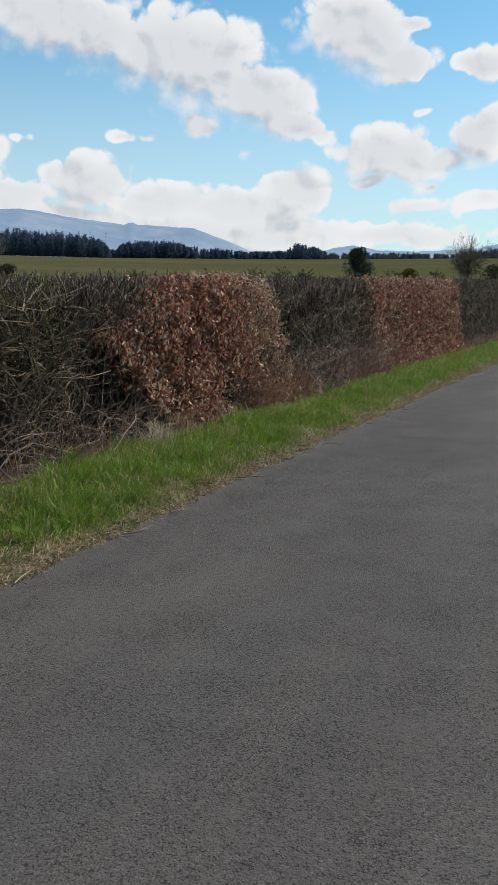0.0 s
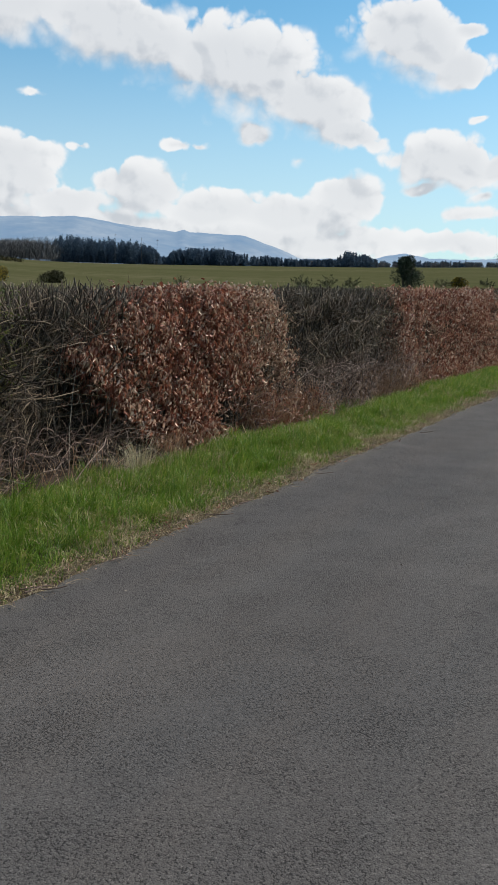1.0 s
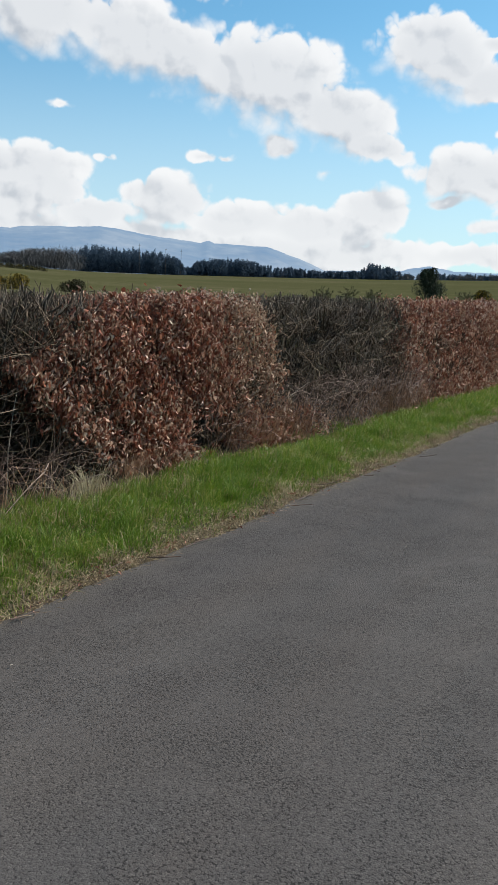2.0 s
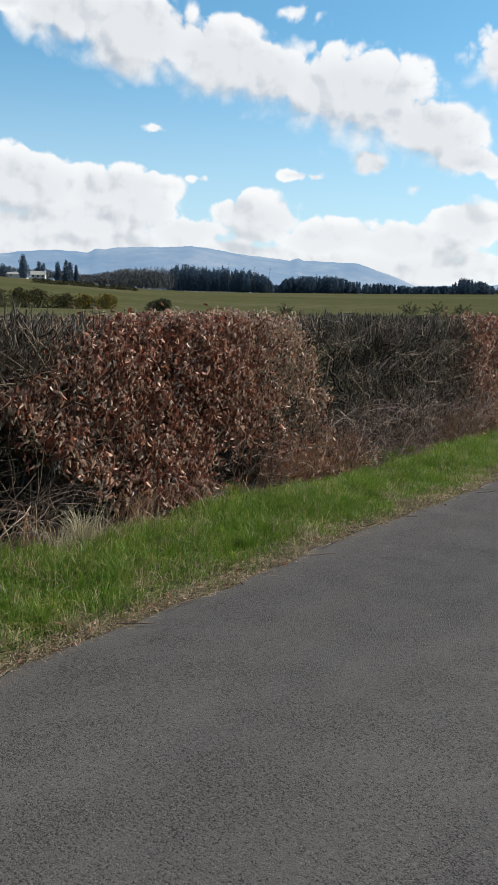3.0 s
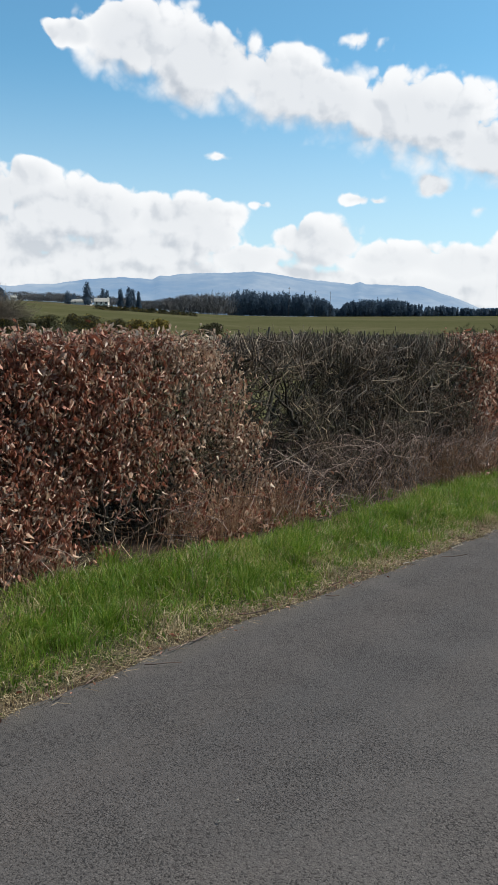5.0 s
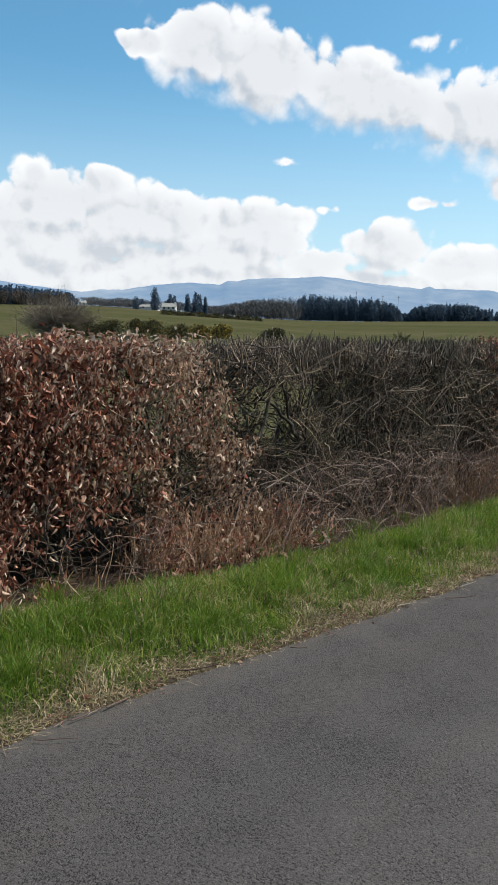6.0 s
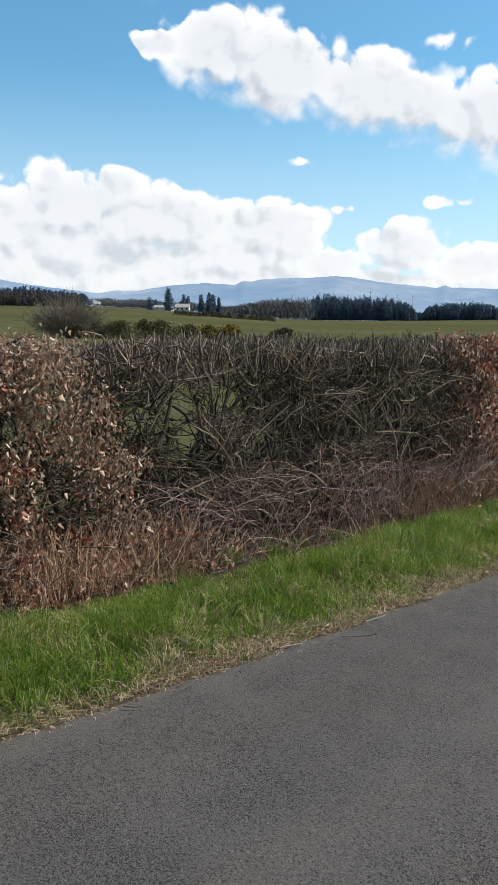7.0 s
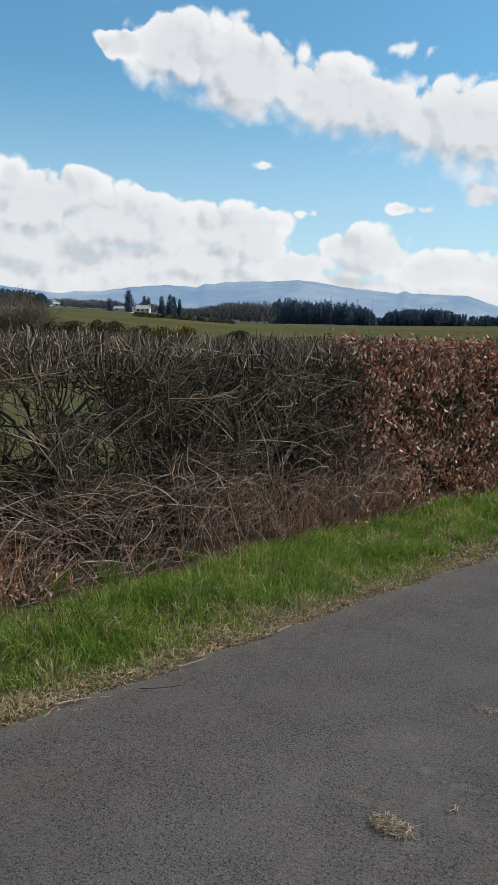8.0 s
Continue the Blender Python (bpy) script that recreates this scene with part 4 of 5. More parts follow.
def hedge_frame(ob, y0, y1, dense, stem_rate=9, bough_rate=130, twig_rate=1120, shoot_rate=400, thicket_rate=1000, set_back=0.0, holes=()):
    """Stems, boughs, twigs and sheared shoots of one stretch of hedge. dense thins the stretches farther along."""
    long = y1 - y0
    mean_top = float(hedge_top((y0 + y1) / 2))
    k = int(stem_rate * long)
    ys = y0 + long * (np.arange(k) + rng.uniform(0.1, 0.9, k)) / k
    start = np.stack([rng.normal(-4.62, 0.15, k), ys, np.full(k, 0.02)], -1)
    lines = clip_top(grow(start, np.stack([rng.normal(0, 0.22, k), rng.normal(0, 0.32, k), np.ones(k)], -1), rng.uniform(1.2, 1.75, k), 9, 0.20, 0.06), hedge_top)
    lines[..., 0] = np.clip(lines[..., 0], BACK, -4.42 - set_back)
    for j in range(0, k, 3):
        part("stem", soup("stem", *tubes(lines[j : j + 1], rng.uniform(0.018, 0.040, 1), 0.50, 7), STEM, True), ob)
    rest = np.array([j for j in range(k) if j % 3])
    part("stem_thicket", soup("stem_thicket", *tubes(lines[rest], rng.uniform(0.009, 0.018, len(rest)), 0.5, 5), STEM, True), ob, kind="stuff")
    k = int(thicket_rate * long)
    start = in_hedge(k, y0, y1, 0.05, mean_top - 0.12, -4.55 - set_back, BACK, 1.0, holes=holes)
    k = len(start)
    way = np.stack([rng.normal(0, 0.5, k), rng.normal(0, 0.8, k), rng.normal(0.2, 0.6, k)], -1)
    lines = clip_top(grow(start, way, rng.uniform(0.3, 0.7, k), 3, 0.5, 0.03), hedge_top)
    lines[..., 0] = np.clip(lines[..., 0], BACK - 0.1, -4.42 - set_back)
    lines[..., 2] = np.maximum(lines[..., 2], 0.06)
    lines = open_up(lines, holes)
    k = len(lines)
    part("thicket", soup("thicket", *tubes(lines, rng.uniform(0.0022, 0.0068, k) / dense ** 0.5, 0.5, 3), SHADED_WOOD, True), ob, "inner tangle of wood with the hedge's shade in its colour", "stuff")
    k = int(bough_rate * long)
    start = in_hedge(k, y0, y1, 0.15, mean_top - 0.15, FRONT - 0.12 - set_back, gaps=0.5, holes=holes)
    k = len(start)
    way = np.stack([rng.normal(0.1, 0.5, k), rng.normal(0, 0.75, k), rng.normal(0.35, 0.5, k)], -1)
    lines = clip_top(grow(start, way, rng.uniform(0.30, 0.75, k), 7, 0.36, 0.06), hedge_top)
    lines[..., 0] = np.minimum(lines[..., 0], FRONT + 0.10 - set_back * 0.6)
    part("bough_tangle", soup("bough_tangle", *tubes(lines, 0.0032 + 0.0090 * rng.uniform(0, 1, k) ** 1.7, 0.5, 4), STEM, True), ob, kind="stuff")
    k = int(7 * long * dense)
    start = np.stack([rng.uniform(-4.62, FRONT - 0.10 - set_back, k), rng.uniform(y0 + 0.1, y1 - 0.1, k), rng.uniform(0.12, mean_top - 0.45, k)], -1)
    lines = clip_top(grow(start, np.stack([rng.normal(0.02, 0.3, k), rng.normal(0, 0.8, k), rng.normal(0.6, 0.45, k)], -1), rng.uniform(0.4, 0.95, k), 10, 0.42, 0.08), hedge_top)
    lines[..., 0] = np.clip(lines[..., 0], BACK, FRONT - 0.02 - set_back)
    for j in range(k):
        part("bough", soup("bough", *tubes(lines[j : j + 1], rng.uniform(0.008, 0.020, 1), 0.42, 6), STEM, True), ob)
    k = int(twig_rate * long * dense)
    start = in_hedge(k, y0, y1, 0.10, mean_top, FRONT - set_back, forward=1.7, gaps=1.7, holes=holes)
    start = start[(start[:, 2] < hedge_top(start[:, 1]) - 0.28) | (rng.random(len(start)) < 0.35)]
    k = len(start)
    way = np.stack([rng.normal(0.25, 0.6, k), rng.normal(0, 0.8, k), rng.normal(0.25, 0.6, k)], -1)
    straight = rng.random(k) < 0.45
    lines = clip_top(grow(start, way, np.where(straight, rng.uniform(0.25, 0.85, k), rng.uniform(0.14, 0.55, k)), 5, np.where(straight, 0.10, 0.36)[:, None], 0.0), hedge_top)
    lines[..., 0] = np.minimum(lines[..., 0], FRONT + 0.13 - set_back * 0.5)
    lines = open_up(lines, holes)
    k = len(lines)
    part("twig_tangle", soup("twig_tangle", *tubes(lines, 0.0016 + 0.0058 * rng.uniform(0, 1, k) ** 2.4 / dense ** 0.4, 0.5, 3), TWIG, True), ob, kind="stuff")
    k = int(shoot_rate * long * dense)
    y = rng.uniform(y0, y1, k)
    x = rng.uniform(BACK, FRONT + 0.02 - set_back * 0.4, k)
    high = hedge_top(y) + rng.normal(-0.02, 0.026, k) + np.where(rng.random(k) < 0.02, 0.06, 0)
    tall = rng.uniform(0.08, 0.32, k)
    lean = np.stack([rng.normal(0, 0.35, k), rng.normal(0, 0.5, k), np.ones(k)], -1)
    lines = grow(np.stack([x, y, high - tall * 0.9], -1), lean, tall, 3, 0.22)
    part("shoot_fringe", soup("shoot_fringe", *tubes(lines, 0.0024 + 0.0052 * rng.uniform(0, 1, k) ** 1.6 / dense ** 0.3, 0.8, 3), SHOOT, True), ob, kind="stuff")


def brambles(ob, y0, y1, rate=110, stalks=260, tall=0.5):
    """Arching canes and dead stalks along the hedge's foot."""
    long = y1 - y0
    k = int(rate * long)
    start = np.stack([rng.uniform(-4.42, -3.84, k), rng.uniform(y0, y1, k), rng.uniform(0.06, tall + 0.05, k)], -1)
    way = np.stack([rng.normal(0.15, 0.35, k), rng.normal(0, 0.9, k), rng.normal(0.45, 0.5, k)], -1)
    lines = grow(start, way, rng.uniform(0.25, 0.80, k), 7, 0.20, -0.15)
    lines[..., 2] = np.maximum(lines[..., 2], 0.11)
    lines[..., 0] = np.minimum(lines[..., 0], -3.74 + 0.08 * rng.random(lines.shape[:2]))
    part("bramble_tangle", soup("bramble_tangle", *tubes(lines, 0.0016 + 0.0038 * rng.uniform(0, 1, k) ** 2.0, 0.5, 3), BRAMBLE, True), ob, "tangled pale brown bramble canes", "stuff")
    k = int(stalks * long)
    start = np.stack([rng.uniform(-4.42, -3.90, k), rng.uniform(y0, y1, k), np.full(k, 0.08)], -1)
    lines = grow(start, np.stack([rng.normal(0.1, 0.28, k), rng.normal(0, 0.35, k), np.ones(k)], -1), rng.uniform(0.12, tall, k), 4, 0.10, -0.05)
    part("stalk_fringe", soup("stalk_fringe", *tubes(lines, rng.uniform(0.0017, 0.0040, k), 0.6, 3), RUSSET, True), ob, "dry russet dead stalks", "stuff")


def beech_leaves(ob, y0, y1, count, holes, single=0, pale_from=None, size=0.043, starts=None, ends=None):
    """Withered leaves in drooping sprays over the face and top. holes: (y, z, radius) where they are thin.
    starts, ends: (heights, y) of the stretch's uneven two ends; pale_from: beyond this y the leaves grow thinner and more bleached."""
    sprays = count // 5
    u = rng.uniform(0, 1, sprays) ** 2.0
    y = rng.uniform(y0 - 0.45, y1 + 0.45, sprays)
    top = hedge_top(y) - 0.05
    z = 0.13 + (top - 0.08) * rng.uniform(0, 1, sprays) ** 0.92
    lump = (size / 0.043) ** 2 * (0.075 * ripple(y, z, 0.34, 5.0) + 0.075 * ripple(z, y, 0.13, 1.0))
    x = FRONT + 0.10 + lump - 0.55 * u + 0.16 * np.clip((0.60 - z) / 0.4, 0, 1) - 0.10 * np.clip((z - top + 0.25) / 0.25, 0, 1)
    over = rng.random(sprays) < 0.15
    z = np.where(over, top - rng.uniform(0.01, 0.12, sprays), z)
    x = np.where(over, rng.uniform(BACK + 0.1, FRONT, sprays), x)
    keep = rng.random(sprays) < np.clip(1.0 + 0.6 * ripple(y, z, 0.19, 7.0) + 0.3 * ripple(z, y, 0.08, 2.0), 0.25, 1)
    ragged = 0.10 * ripple(y * 0, z, 0.3, 3.0) + 0.10 * ripple(z, z, 0.09, 2.0) + rng.normal(0, 0.06, sprays)
    first_y = y0 if starts is None else np.interp(z, *starts)
    last_y = y1 if ends is None else np.interp(z, *ends)
    keep &= (y > first_y + ragged) & (y < last_y + ragged)
    pale = np.zeros(sprays) if pale_from is None else np.clip((y - pale_from) / 0.9, 0, 1)
    keep &= rng.random(sprays) > 0.14 * pale
    for hy, hz, hr in holes:
        d = np.hypot(y - hy, z - hz) / hr
        keep &= (d > 1) | (rng.random(sprays) < 0.06 + 0.5 * d ** 3)
    at, pale = np.stack([x, y, z], -1)[keep], pale[keep]
    droop = np.stack([rng.normal(0.34, 0.30, len(at)), rng.normal(0, 0.34, len(at)), rng.normal(-0.95, 0.34, len(at))], -1)
    droop[:, 2] += np.where(at[:, 2] > hedge_top(at[:, 1]) - 0.12, 0.75, 0)
    at, way, pale = np.repeat(at, 5, 0), np.repeat(droop, 5, 0), np.repeat(pale, 5)
    k = len(at)
    at = at + rng.normal(0, 0.030, (k, 3)) + way * rng.uniform(-0.03, 0.03, (k, 1))
    way = way + rng.normal(0, 0.34, (k, 3))
    out = np.stack([rng.normal(0.8, 0.6, k), rng.normal(-0.1, 0.7, k), rng.normal(0.35, 0.6, k)], -1)
    s = size * rng.uniform(0.55, 1.25, k) * (1 - 0.2 * pale)
    bleached = rng.random(k) < 0.14 + 0.55 * pale
    near = np.argsort(-(at[:, 0] + rng.normal(0, 0.05, k)))[:single]
    loose = np.ones(k, bool)
    loose[near] = False
    for mat, pick, words in ((LEAF, ~bleached & loose, "withered copper-brown beech leaves"), (TAN_LEAF, bleached & loose, "bleached tan beech leaves")):
        part("foliage", soup("foliage", *leaves(at[pick], way[pick], out[pick], s[pick], 1.6, 0.55), mat, True), ob, words, "stuff")
    shapes = [soup("leaf", *leaves(np.zeros((1, 3)), np.array([[0, 1.0, 0]]), np.array([[0, 0, 1.0]]), [size], 1.6, 0.55), (LEAF, TAN_LEAF)[j % 2], True) for j in range(12)]
    for j in near:
        yy = Vector(way[j]).normalized()
        xx = yy.cross(Vector(out[j])).normalized()
        m = Matrix((xx, yy, xx.cross(yy))).transposed().to_4x4()
        o = new("leaf", shapes[2 * (int(j) % 6) + int(bleached[j])])
        o.parent = ob
        o.matrix_parent_inverse = Matrix.Translation(ob.location).inverted()
        o.matrix_basis = Matrix.Translation(Vector(at[j])) @ m @ Matrix.Scale(float(s[j] / size), 4)


def ground_leaves(ob, y0, y1, count):
    """Fallen leaves caught among the stalks at the hedge's foot."""
    y = rng.uniform(y0, y1, count)
    at = np.stack([rng.uniform(-4.35, -3.80, count), y, 0.12 + 0.36 * rng.uniform(0, 1, count) ** 1.8], -1)
    at = at[ripple(at[:, 1], at[:, 2], 0.16, 3.0) > -0.1]
    k = len(at)
    part("leaf_litter", soup("caught_leaf", *leaves(at, rng.normal(0, 1, (k, 3)), rng.normal(0, 1, (k, 3)) + np.array([1.0, 0, 0.8]), rng.uniform(0.03, 0.06, k)), LEAF), ob, "red-brown leaves caught in dead stalks", "stuff")


def green_sprigs(ob, y0, y1, count, z0=0.9):
    """Small green leaves opening near the top of the hedge."""
    at = in_hedge(count, y0, y1, z0, 1.0, FRONT + 0.05, FRONT - 0.5)
    count = len(at)
    at[:, 2] = z0 + (hedge_top(at[:, 1]) - z0) * rng.uniform(0, 1, count) ** 0.5
    way = unit(rng.normal(0, 1, (count, 3)) + np.array([0.4, 0, 0.3]))
    part("sprig_scatter", soup("sprig_scatter", *leaves(at, way, unit(rng.normal(0, 1, (count, 3)) + np.array([1.0, 0, 0.6])), rng.uniform(0.014, 0.034, count)), GREEN_LEAF), ob, "small yellow-green opening leaves", "stuff")


def cut_stubs(ob, y0, y1, rate):
    """Thick crooked shoots that forks of the old wood send up to the sheared top, cut off flat and pale."""
    k = int(rate * (y1 - y0))
    y = rng.uniform(y0 + 0.05, y1 - 0.05, k)
    top = hedge_top(y) + rng.normal(-0.02, 0.03, k)
    tall = rng.uniform(0.16, 0.42, k)
    start = np.stack([rng.uniform(-4.62, FRONT - 0.04, k), y, top - tall], -1)
    lines = grow(start, np.stack([rng.normal(0.05, 0.25, k), rng.normal(0, 0.55, k), np.ones(k)], -1), tall * 1.1, 5, 0.24, 0.10)
    lines[..., 0] = np.minimum(lines[..., 0], FRONT + 0.06)
    for j in range(k):
        part("stub", soup("stub", *tubes(lines[j : j + 1], rng.uniform(0.007, 0.014, 1), 0.72, 6), SHOOT if j % 3 else STEM, True), ob)


def bare_hedge(y0, y1, dense, label, stubs=0, **rates):
    ob = thing("bare_hedge", (-4.9, (y0 + y1) / 2, 0.05), label, "hedge", "roadside hedge")
    hedge_frame(ob, y0, y1, dense, **rates)
    if stubs:
        cut_stubs(ob, y0, y1 + 0.4, stubs)
    return ob


def beech_hedge(y0, y1, dense, label, count, holes, single, pale_from=None, gaps=(), starts=None, ends=None, size=0.043):
    ob = thing("beech_hedge", (-4.9, (y0 + y1) / 2, 0.05), label, "hedge", "roadside hedge")
    hedge_frame(ob, y0, y1, dense, stem_rate=9, bough_rate=50, twig_rate=800, shoot_rate=200, thicket_rate=800, set_back=0.08, holes=gaps)
    beech_leaves(ob, y0, y1, count, holes, single, pale_from, size, starts, ends)
    return ob


first = bare_hedge(2.6, 7.4, 1.0, "sheared leafless hawthorn hedge with mossy grey twigs and green sprigs", 14)
green_sprigs(first, 2.6, 5.9, 7000, 0.55)
brambles(first, 2.6, 6.9, 110, 50, 0.36)
copper = beech_hedge(6.88, 10.40, 1.0, "clipped beech hedge holding withered copper-brown leaves", 74000, ((7.62, 0.18, 0.22), (8.82, 0.26, 0.30), (9.18, 0.24, 0.32), (9.50, 0.20, 0.24), (9.45, 0.42, 0.22), (10.0, 0.80, 0.2), (9.7, 1.15, 0.14), (10.15, 0.45, 0.28), (9.55, 0.69, 0.13), (10.04, 1.31, 0.13), (9.38, 1.31, 0.10)), 300, 9.0, ((9.54, 0.69, 0.11), (10.04, 1.31, 0.11), (9.38, 1.31, 0.10), (9.84, 1.06, 0.10), (10.2, 0.95, 0.10)), ((0.1, 0.34, 0.61, 0.87, 1.07, 1.26, 1.44, 1.60), (7.60, 7.42, 6.92, 6.64, 6.52, 7.05, 7.30, 7.65)), ((0.17, 0.5, 0.88, 1.06, 1.33, 1.62), (10.55, 10.55, 10.62, 10.40, 10.42, 10.25)))
brambles(copper, 7.4, 8.3, 14, 130, 0.34)
brambles(copper, 8.7, 9.6, 40, 40, 0.34)
brambles(copper, 9.55, 11.1, 60, 430, 0.52)
ground_leaves(copper, 9.5, 11.3, 1200)
second = bare_hedge(10.6, 15.15, 1.0, "sheared leafless hawthorn hedge with crossing grey twigs over brambles", 12, twig_rate=1200, holes=((11.05, 1.20, 0.115), (11.2, 0.93, 0.13), (11.65, 1.21, 0.09), (10.66, 1.10, 0.12), (11.5, 1.28, 0.07), (11.9, 0.88, 0.09)))
brambles(second, 10.7, 15.2, 230, 45, 0.60)
brambles(second, 13.5, 15.3, 24, 260, 0.72)
ground_leaves(second, 14.2, 15.3, 420)
green_sprigs(second, 13.6, 15.0, 260, 1.0)
far_copper = beech_hedge(15.1, 23.7, 0.7, "longer clipped beech hedge with withered red-brown leaves", 46000, ((16.6, 1.05, 0.40), (17.6, 1.2, 0.3), (16.2, 0.28, 0.3), (18.6, 0.9, 0.36), (21.0, 0.3, 0.3), (15.6, 1.32, 0.20), (15.9, 0.95, 0.22), (17.1, 0.6, 0.26), (18.0, 1.55, 0.26), (19.4, 1.35, 0.3), (19.7, 0.6, 0.3), (20.6, 1.1, 0.32), (22.0, 0.8, 0.34), (22.4, 1.5, 0.28)), 300, starts=((0.2, 0.40, 0.74, 1.18, 1.50, 1.75), (15.5, 15.3, 14.9, 14.8, 14.95, 14.7)), ends=((0.3, 1.8), (23.6, 23.0)), size=0.050)
brambles(far_copper, 15.1, 23.7, 8, 45, 0.26)
third = bare_hedge(23.6, 36.0, 0.35, "far stretch of sheared leafless grey-green hedge", stem_rate=6, bough_rate=35, thicket_rate=420)
green_sprigs(third, 23.8, 36.0, 2600, 0.5)
brambles(third, 23.7, 36.0, 30, 60, 0.4)


def stick(name, label, places, thick, parent_mat=PALE):
    """A single pale stick along a few places."""
    line = np.array(places, float)
    ob = new(name, soup(name, *tubes(line[None], [thick], 0.45, 5), parent_mat, True))
    return tagged(ob, label, "stick")


stick("dead_stick", "pale straight dead stick leaning out of the hedge", ((-4.18, 10.80, 0.55), (-4.16, 11.0, 0.63), (-4.15, 11.15, 0.675), (-4.15, 11.33, 0.715)), 0.0050)
stick("dead_stick", "short pale dead stick slanting in the hedge", ((-4.34, 11.9, 0.97), (-4.3, 12.05, 1.09), (-4.25, 12.22, 1.225)), 0.0055)
stick("dead_stick", "pale curved stick lying at the hedge foot", ((-4.13, 11.58, 0.215), (-4.09, 11.80, 0.20), (-4.06, 11.97, 0.15), (-4.05, 12.10, 0.09)), 0.0060)
stick("dead_stick", "long pale stick lying along the hedge top", ((-4.34, 12.45, 1.665), (-4.33, 12.8, 1.66), (-4.34, 13.2, 1.635), (-4.36, 13.6, 1.63)), 0.0055)
stick("dead_stick", "thin bleached upright stalk before the hedge", ((-4.20, 6.38, 0.10), (-4.22, 6.42, 0.45), (-4.26, 6.52, 0.75), (-4.30, 6.62, 0.95)), 0.0045)
stick("dead_stick", "crooked pale branch within the bare hedge", ((-4.42, 12.95, 0.70), (-4.40, 13.05, 0.83), (-4.40, 13.35, 0.80), (-4.38, 13.6, 0.86), (-4.42, 13.75, 1.02)), 0.011, STEM)
stick("dead_stick", "pale arching cane at the hedge foot", ((-4.05, 4.75, 0.10), (-4.02, 4.95, 0.28), (-4.0, 5.2, 0.33), (-3.9, 5.55, 0.20)), 0.0045)


# ---- the verge ----
def verge_spots(count, y0, y1):
    u, y = rng.uniform(0, 1, count), rng.uniform(y0, y1, count)
    x = rim(y) + 0.03 - u * (1.27 + 0.05 * ripple(0 * y, y, 0.4, 3.0) - 0.10 * np.clip((y - 9.2) / 0.6, 0, 1) * np.clip((13.0 - y) / 0.8, 0, 1) + 0.16 * np.clip((y - 13.0) / 2, 0, 1))
    return u, x, y


def verge_grass():
    green, dry = [], []
    for y0, y1, rate in ((1.5, 8.0, 5600), (8.0, 14.0, 5600), (14.0, 22.0, 2600), (22.0, 42.0, 1000)):
        count = int(1.38 * (y1 - y0) * rate)
        u, x, y = verge_spots(count, y0, y1)
        wide = 1.0 if rate > 3000 else (1.35 if rate > 2000 else 2.0)
        clump = ripple(x, y, 0.22, 2.0) + 0.7 * ripple(x, y, 0.75, 6.0)
        straw = rng.random(count) < np.clip(0.98 - 3.2 * u + 0.50 * ripple(0 * y, y, 0.45, 13.0), 0, 0.82) + np.clip(0.14 + 0.46 * ripple(x, y, 0.33, 11.0) + 0.24 * ripple(x, y, 0.10, 4.0), 0.04, 0.8)
        straw |= (u > 0.9) & (rng.random(count) < 0.25)
        bare = (u < 0.06) & (rng.random(count) < np.clip(0.45 + 0.5 * ripple(0 * y, y, 0.14, 9.0), 0, 0.9))
        height = (0.035 + 0.115 * np.clip(u * 1.7, 0, 1) + 0.060 * clump * np.clip(u * 3, 0, 1)) * rng.uniform(0.4, 1.45, count)
        height = np.clip(height, 0.02, 0.24) * (1 - 0.40 * np.clip((u - 0.70) / 0.30, 0, 1))
        turn = rng.uniform(0, 2 * np.pi, count)
        bow = rng.uniform(0.10, 1.0, count)
        lean = np.stack([np.cos(turn) * bow + 0.18, np.sin(turn) * bow, np.zeros(count)], -1)
        lean[:, :2] += np.stack([ripple(x, y, 0.15, 1.0), ripple(x, y, 0.15, 8.0)], -1) * 0.6
        roots = np.stack([x, y, verge_height(np.minimum(x, EDGE), y) - 0.008], -1)
        thick = rng.uniform(0.0012, 0.0036, count) * wide
        for hold, pick in ((green, ~straw & ~bare), (dry, straw & ~bare)):
            flat = 1.0 if hold is green else 1.7
            hold.append(blades(roots[pick], height[pick] * (1 if hold is green else 0.85), lean[pick] * flat, thick[pick]))
    tagged(new("verge_grass", soup("verge_grass", *joined(green), GRASS)), "lush green verge grass along the lane", "grass", kind="stuff")
    tagged(new("dry_grass", soup("dry_grass", *joined(dry), DRY)), "straw-coloured dry grass mixed through the verge", "grass", kind="stuff")


def tuft(x, y, count, tall, mat, name, label, spread=0.07):
    a, r = rng.uniform(0, 2 * np.pi, count), np.abs(rng.normal(0, spread, count))
    roots = np.stack([x + np.cos(a) * r, y + np.sin(a) * r, np.full(count, float(verge_height(np.array(x), np.array(y))) - 0.005)], -1)
    lean = np.stack([np.cos(a), np.sin(a), 0 * a], -1) * rng.uniform(0.2, 1.0, (count, 1))
    ob = new(name, soup(name, *blades(roots, rng.uniform(0.5, 1.1, count) * tall, lean, rng.uniform(0.0012, 0.0024, count), 0.4), mat))
    return tagged(ob, label, "grass tuft", "tufts on the verge", "stuff")


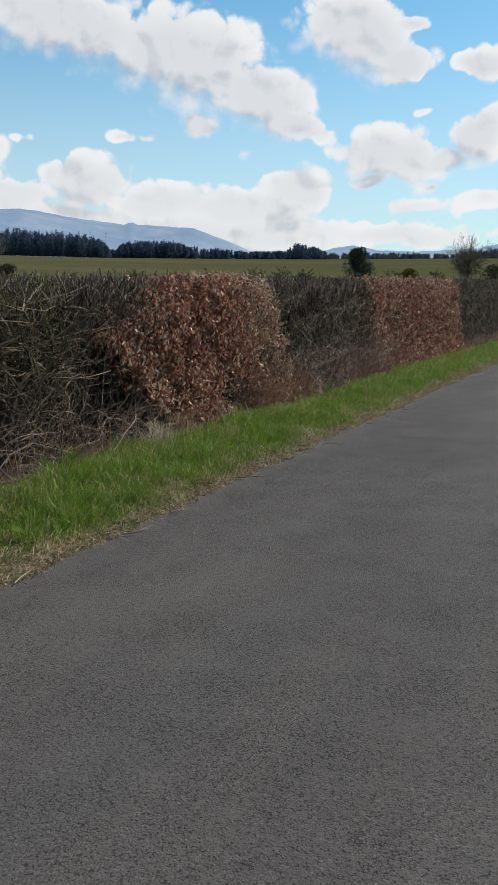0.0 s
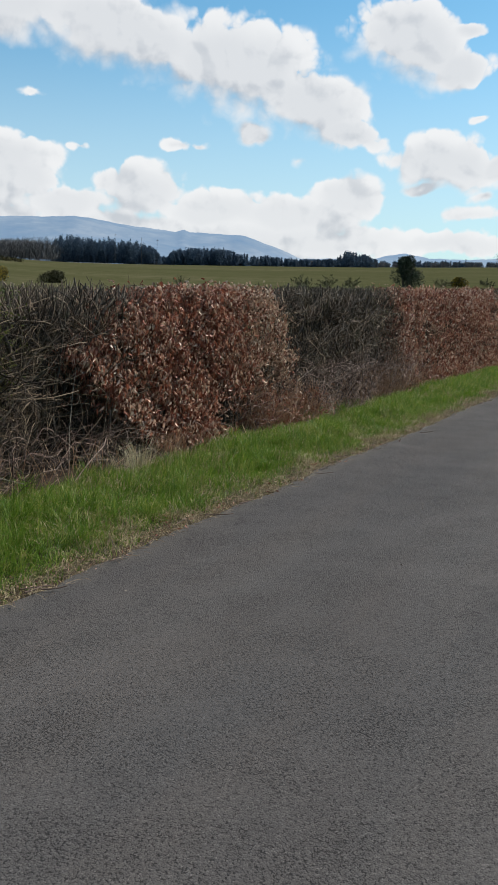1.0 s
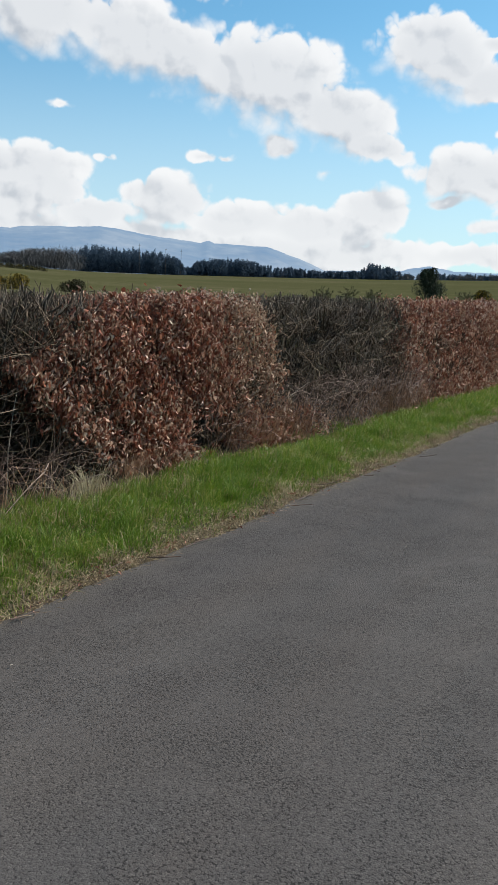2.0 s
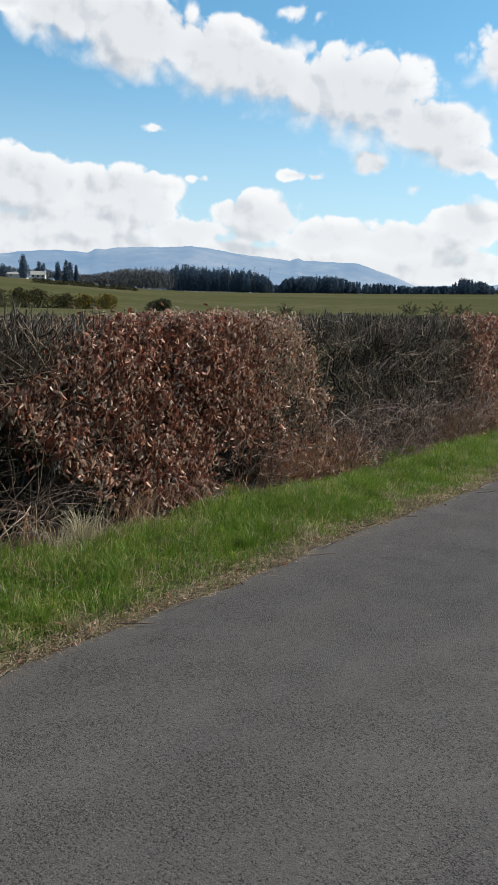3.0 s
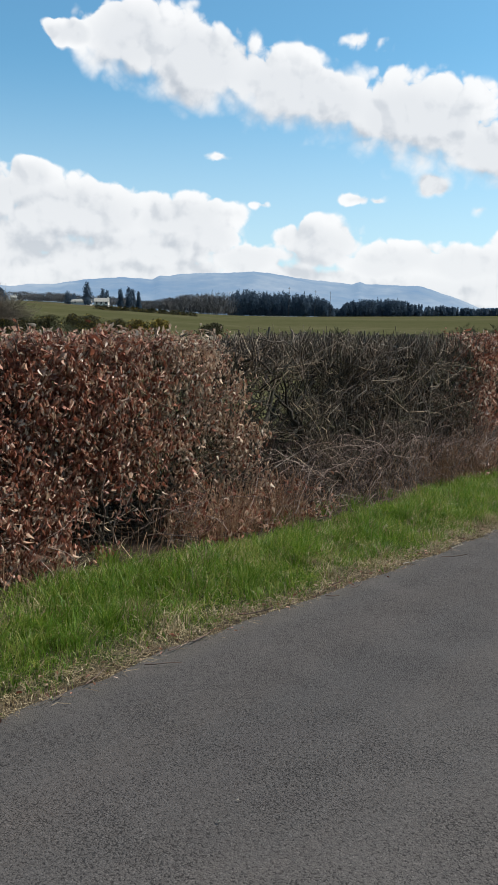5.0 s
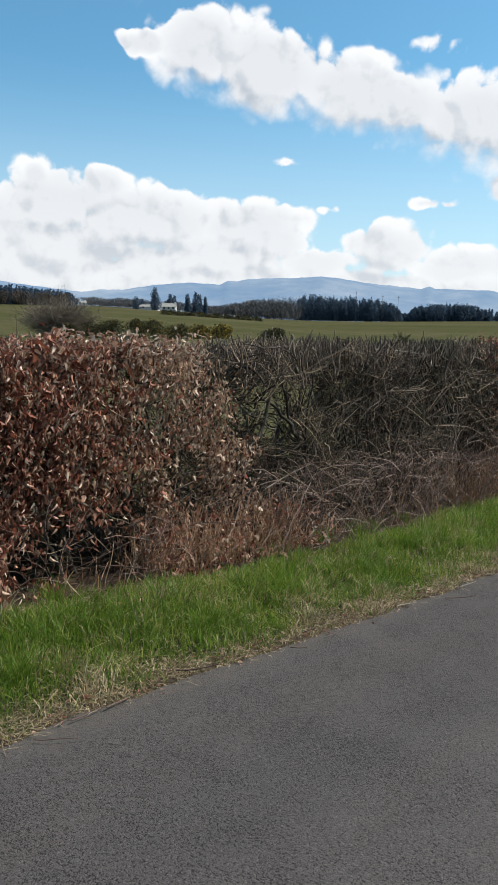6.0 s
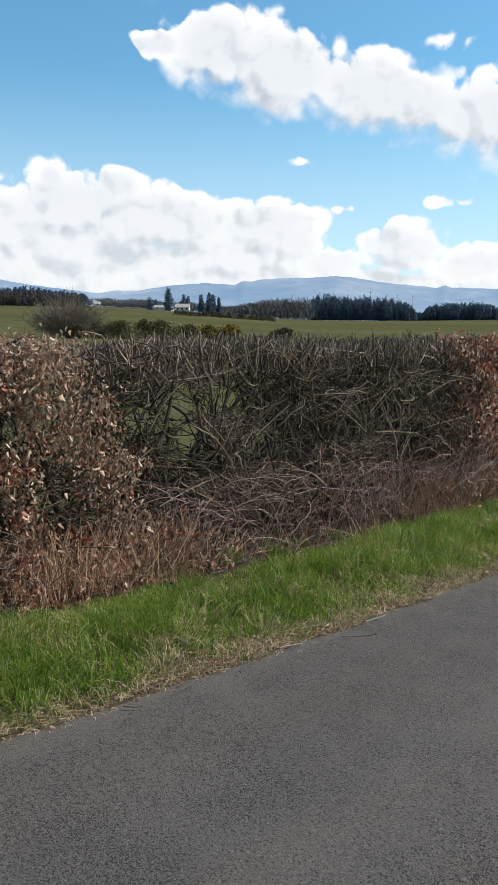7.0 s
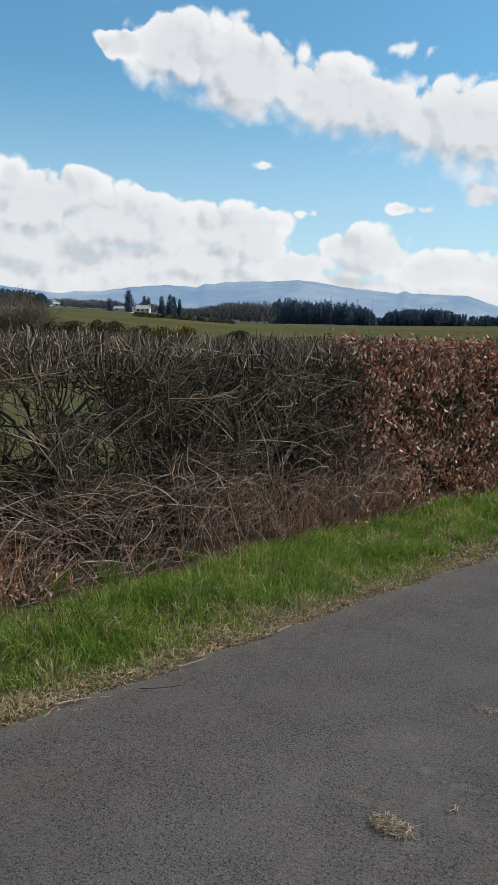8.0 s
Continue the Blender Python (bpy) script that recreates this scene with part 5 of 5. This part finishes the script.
def edge_thatch():
    """Dead grass and bits of twig lying along the asphalt's edge."""
    k = 17000
    y = 0.5 + 30 * rng.uniform(0, 1, k) ** 1.25
    x = rim(y) + rng.normal(-0.075, 0.065, k) + 0.04 * ripple(0 * y, y, 0.3, 9.0)
    patchy = rng.random(k) < np.clip(0.45 + 0.9 * ripple(x, y, 0.22, 5.0), 0.12, 1)
    x, y = x[patchy], y[patchy]
    k = len(x)
    start = np.stack([x, y, 0.012 + rng.uniform(0, 0.022, k)], -1)
    turn = rng.normal(1.45, 1.15, k)
    lines = grow(start, np.stack([np.cos(turn), np.sin(turn), rng.normal(0, 0.08, k)], -1), rng.uniform(0.02, 0.10, k), 3, 0.42, 0.0)
    lines[..., 2] = np.maximum(lines[..., 2], 0.010)
    tagged(new("edge_thatch", soup("edge_thatch", *tubes(lines, rng.uniform(0.0007, 0.0016, k), 0.6, 3), THATCH)), "flattened dead grass lying along the road edge", "dead grass", kind="stuff")
    k = 700
    y = 2.0 + 18 * rng.uniform(0, 1, k) ** 1.2
    at = np.stack([rim(y) + rng.normal(-0.07, 0.07, k), y, rng.uniform(0.012, 0.035, k)], -1)
    turn = rng.uniform(0, 2 * np.pi, k)
    flat = leaves(at, np.stack([np.cos(turn), np.sin(turn), rng.normal(0, 0.2, k)], -1), np.stack([rng.normal(0, 0.3, k), rng.normal(0, 0.3, k), np.ones(k)], -1), rng.uniform(0.012, 0.034, k), 0.8, 0.1)
    tagged(new("leaf_litter", soup("leaf_litter", *flat, LEAF, True)), "small brown dead leaves blown along the road edge", "leaf litter", kind="stuff")
    for j in range(46):
        y = 2.5 + 17 * rng.random() ** 1.2
        x = float(rim(np.array(y))) + rng.normal(0.0, 0.045)
        turn = rng.normal(1.5, 0.6)
        line = grow(np.array([[x, y, 0.022]]), np.array([[math.cos(turn), math.sin(turn), 0.0]]), [rng.uniform(0.06, 0.22)], 4, 0.10)
        line[..., 2] = np.maximum(line[..., 2], 0.02)
        tagged(new("fallen_twig", soup("fallen_twig", *tubes(line, [rng.uniform(0.0025, 0.005)], 0.6, 5), BRAMBLE if j % 7 else PALE, True)), "broken pale twig lying on the road edge", "twig", "twigs along the road edge")


verge_grass()
edge_thatch()
tuft(-3.94, 6.98, 170, 0.30, BLEACHED, "dry_tuft", "tall pale dry grass tuft before the hedge", 0.10)
tuft(-4.14, 7.72, 110, 0.36, RUSSET, "dry_stalk_clump", "upright dry tan stalks below the beech leaves", 0.07)
tuft(-4.16, 7.95, 70, 0.30, RUSSET, "dry_stalk_clump", "upright dry tan stalks below the beech leaves", 0.06)
tuft(-4.02, 8.35, 150, 0.20, BLEACHED, "dry_tuft", "bleached grass tuft on the verge", 0.08)
tuft(-4.10, 11.44, 90, 0.16, GRASS, "grass_tuft", "small fresh green plant at the hedge foot", 0.04)
tuft(-3.92, 6.72, 90, 0.22, BLEACHED, "dry_tuft", "pale dry grass tuft before the hedge", 0.10)
for j in range(80):
    ty = 2.5 + 16 * rng.random()
    tuft(-3.0 - 1.1 * rng.random(), ty, 120, rng.uniform(0.12, 0.21), GRASS, "grass_tuft", "deep green grass tuft on the verge", 0.05)
for j in range(44):
    ty = 2.5 + 16 * rng.random()
    tuft(-2.88 - 1.05 * rng.random() ** 1.4, ty, 110, rng.uniform(0.08, 0.15), DRY, "dry_tuft", "flattened straw-coloured grass tuft", 0.08)


# ---- on the road ----
def straw_clump(x, y, wide, count, name, label):
    ob = thing(name, (x, y, 0.02), label, "straw")
    k = count
    r, a = wide * np.sqrt(rng.random(k)) * 0.5, rng.uniform(0, 2 * np.pi, k)
    start = np.stack([x + r * np.cos(a) * 1.2, y + r * np.sin(a) * 0.8, 0.018 + 0.014 * rng.random(k) * (1 - r / wide)], -1)
    turn = rng.uniform(0, 2 * np.pi, k)
    lines = grow(start, np.stack([np.cos(turn), np.sin(turn), rng.normal(0.0, 0.12, k)], -1), rng.uniform(0.015, 0.05, k), 3, 0.3, -0.1)
    lines[..., 2] = np.maximum(lines[..., 2], 0.017)
    part("straw", soup("straw", *tubes(lines, rng.uniform(0.0007, 0.0014, k), 0.7, 3), STRAW), ob, kind="stuff")
    return ob


straw_clump(-1.07, 10.63, 0.125, 300, "straw_clump", "small flat clump of dry straw lying on the asphalt")
straw_clump(-1.29, 11.74, 0.10, 26, "straw_wisp", "thin wisp of pale straw on the asphalt")
straw_clump(-0.96, 10.86, 0.05, 10, "straw_wisp", "few crossed pale straws on the asphalt")
straw_clump(-0.82, 10.12, 0.09, 60, "straw_wisp", "thin scatter of straw on the asphalt")
for j in range(16):
    px, py = rng.uniform(-2.5, 0.6), rng.uniform(2.2, 16)
    chip = rng.normal(0, 1, (6, 3)) * 0.0016 + unit(np.array([(1, 0, 0), (-1, 0, 0), (0, 1, 0), (0, -1, 0), (0, 0, 1.0), (0, 0, -1)])) * np.array([0.006, 0.0045, 0.003])
    f = np.array([(0, 2, 4), (2, 1, 4), (1, 3, 4), (3, 0, 4), (2, 0, 5), (1, 2, 5), (3, 1, 5), (0, 3, 5)])
    ob = new("stone_chip", soup("stone_chip", chip, f, PALE))
    ob.location = (px, py, 0.0195)
    tagged(ob, "tiny pale stone chip lying on the asphalt", "stone chip", "chips on the road")
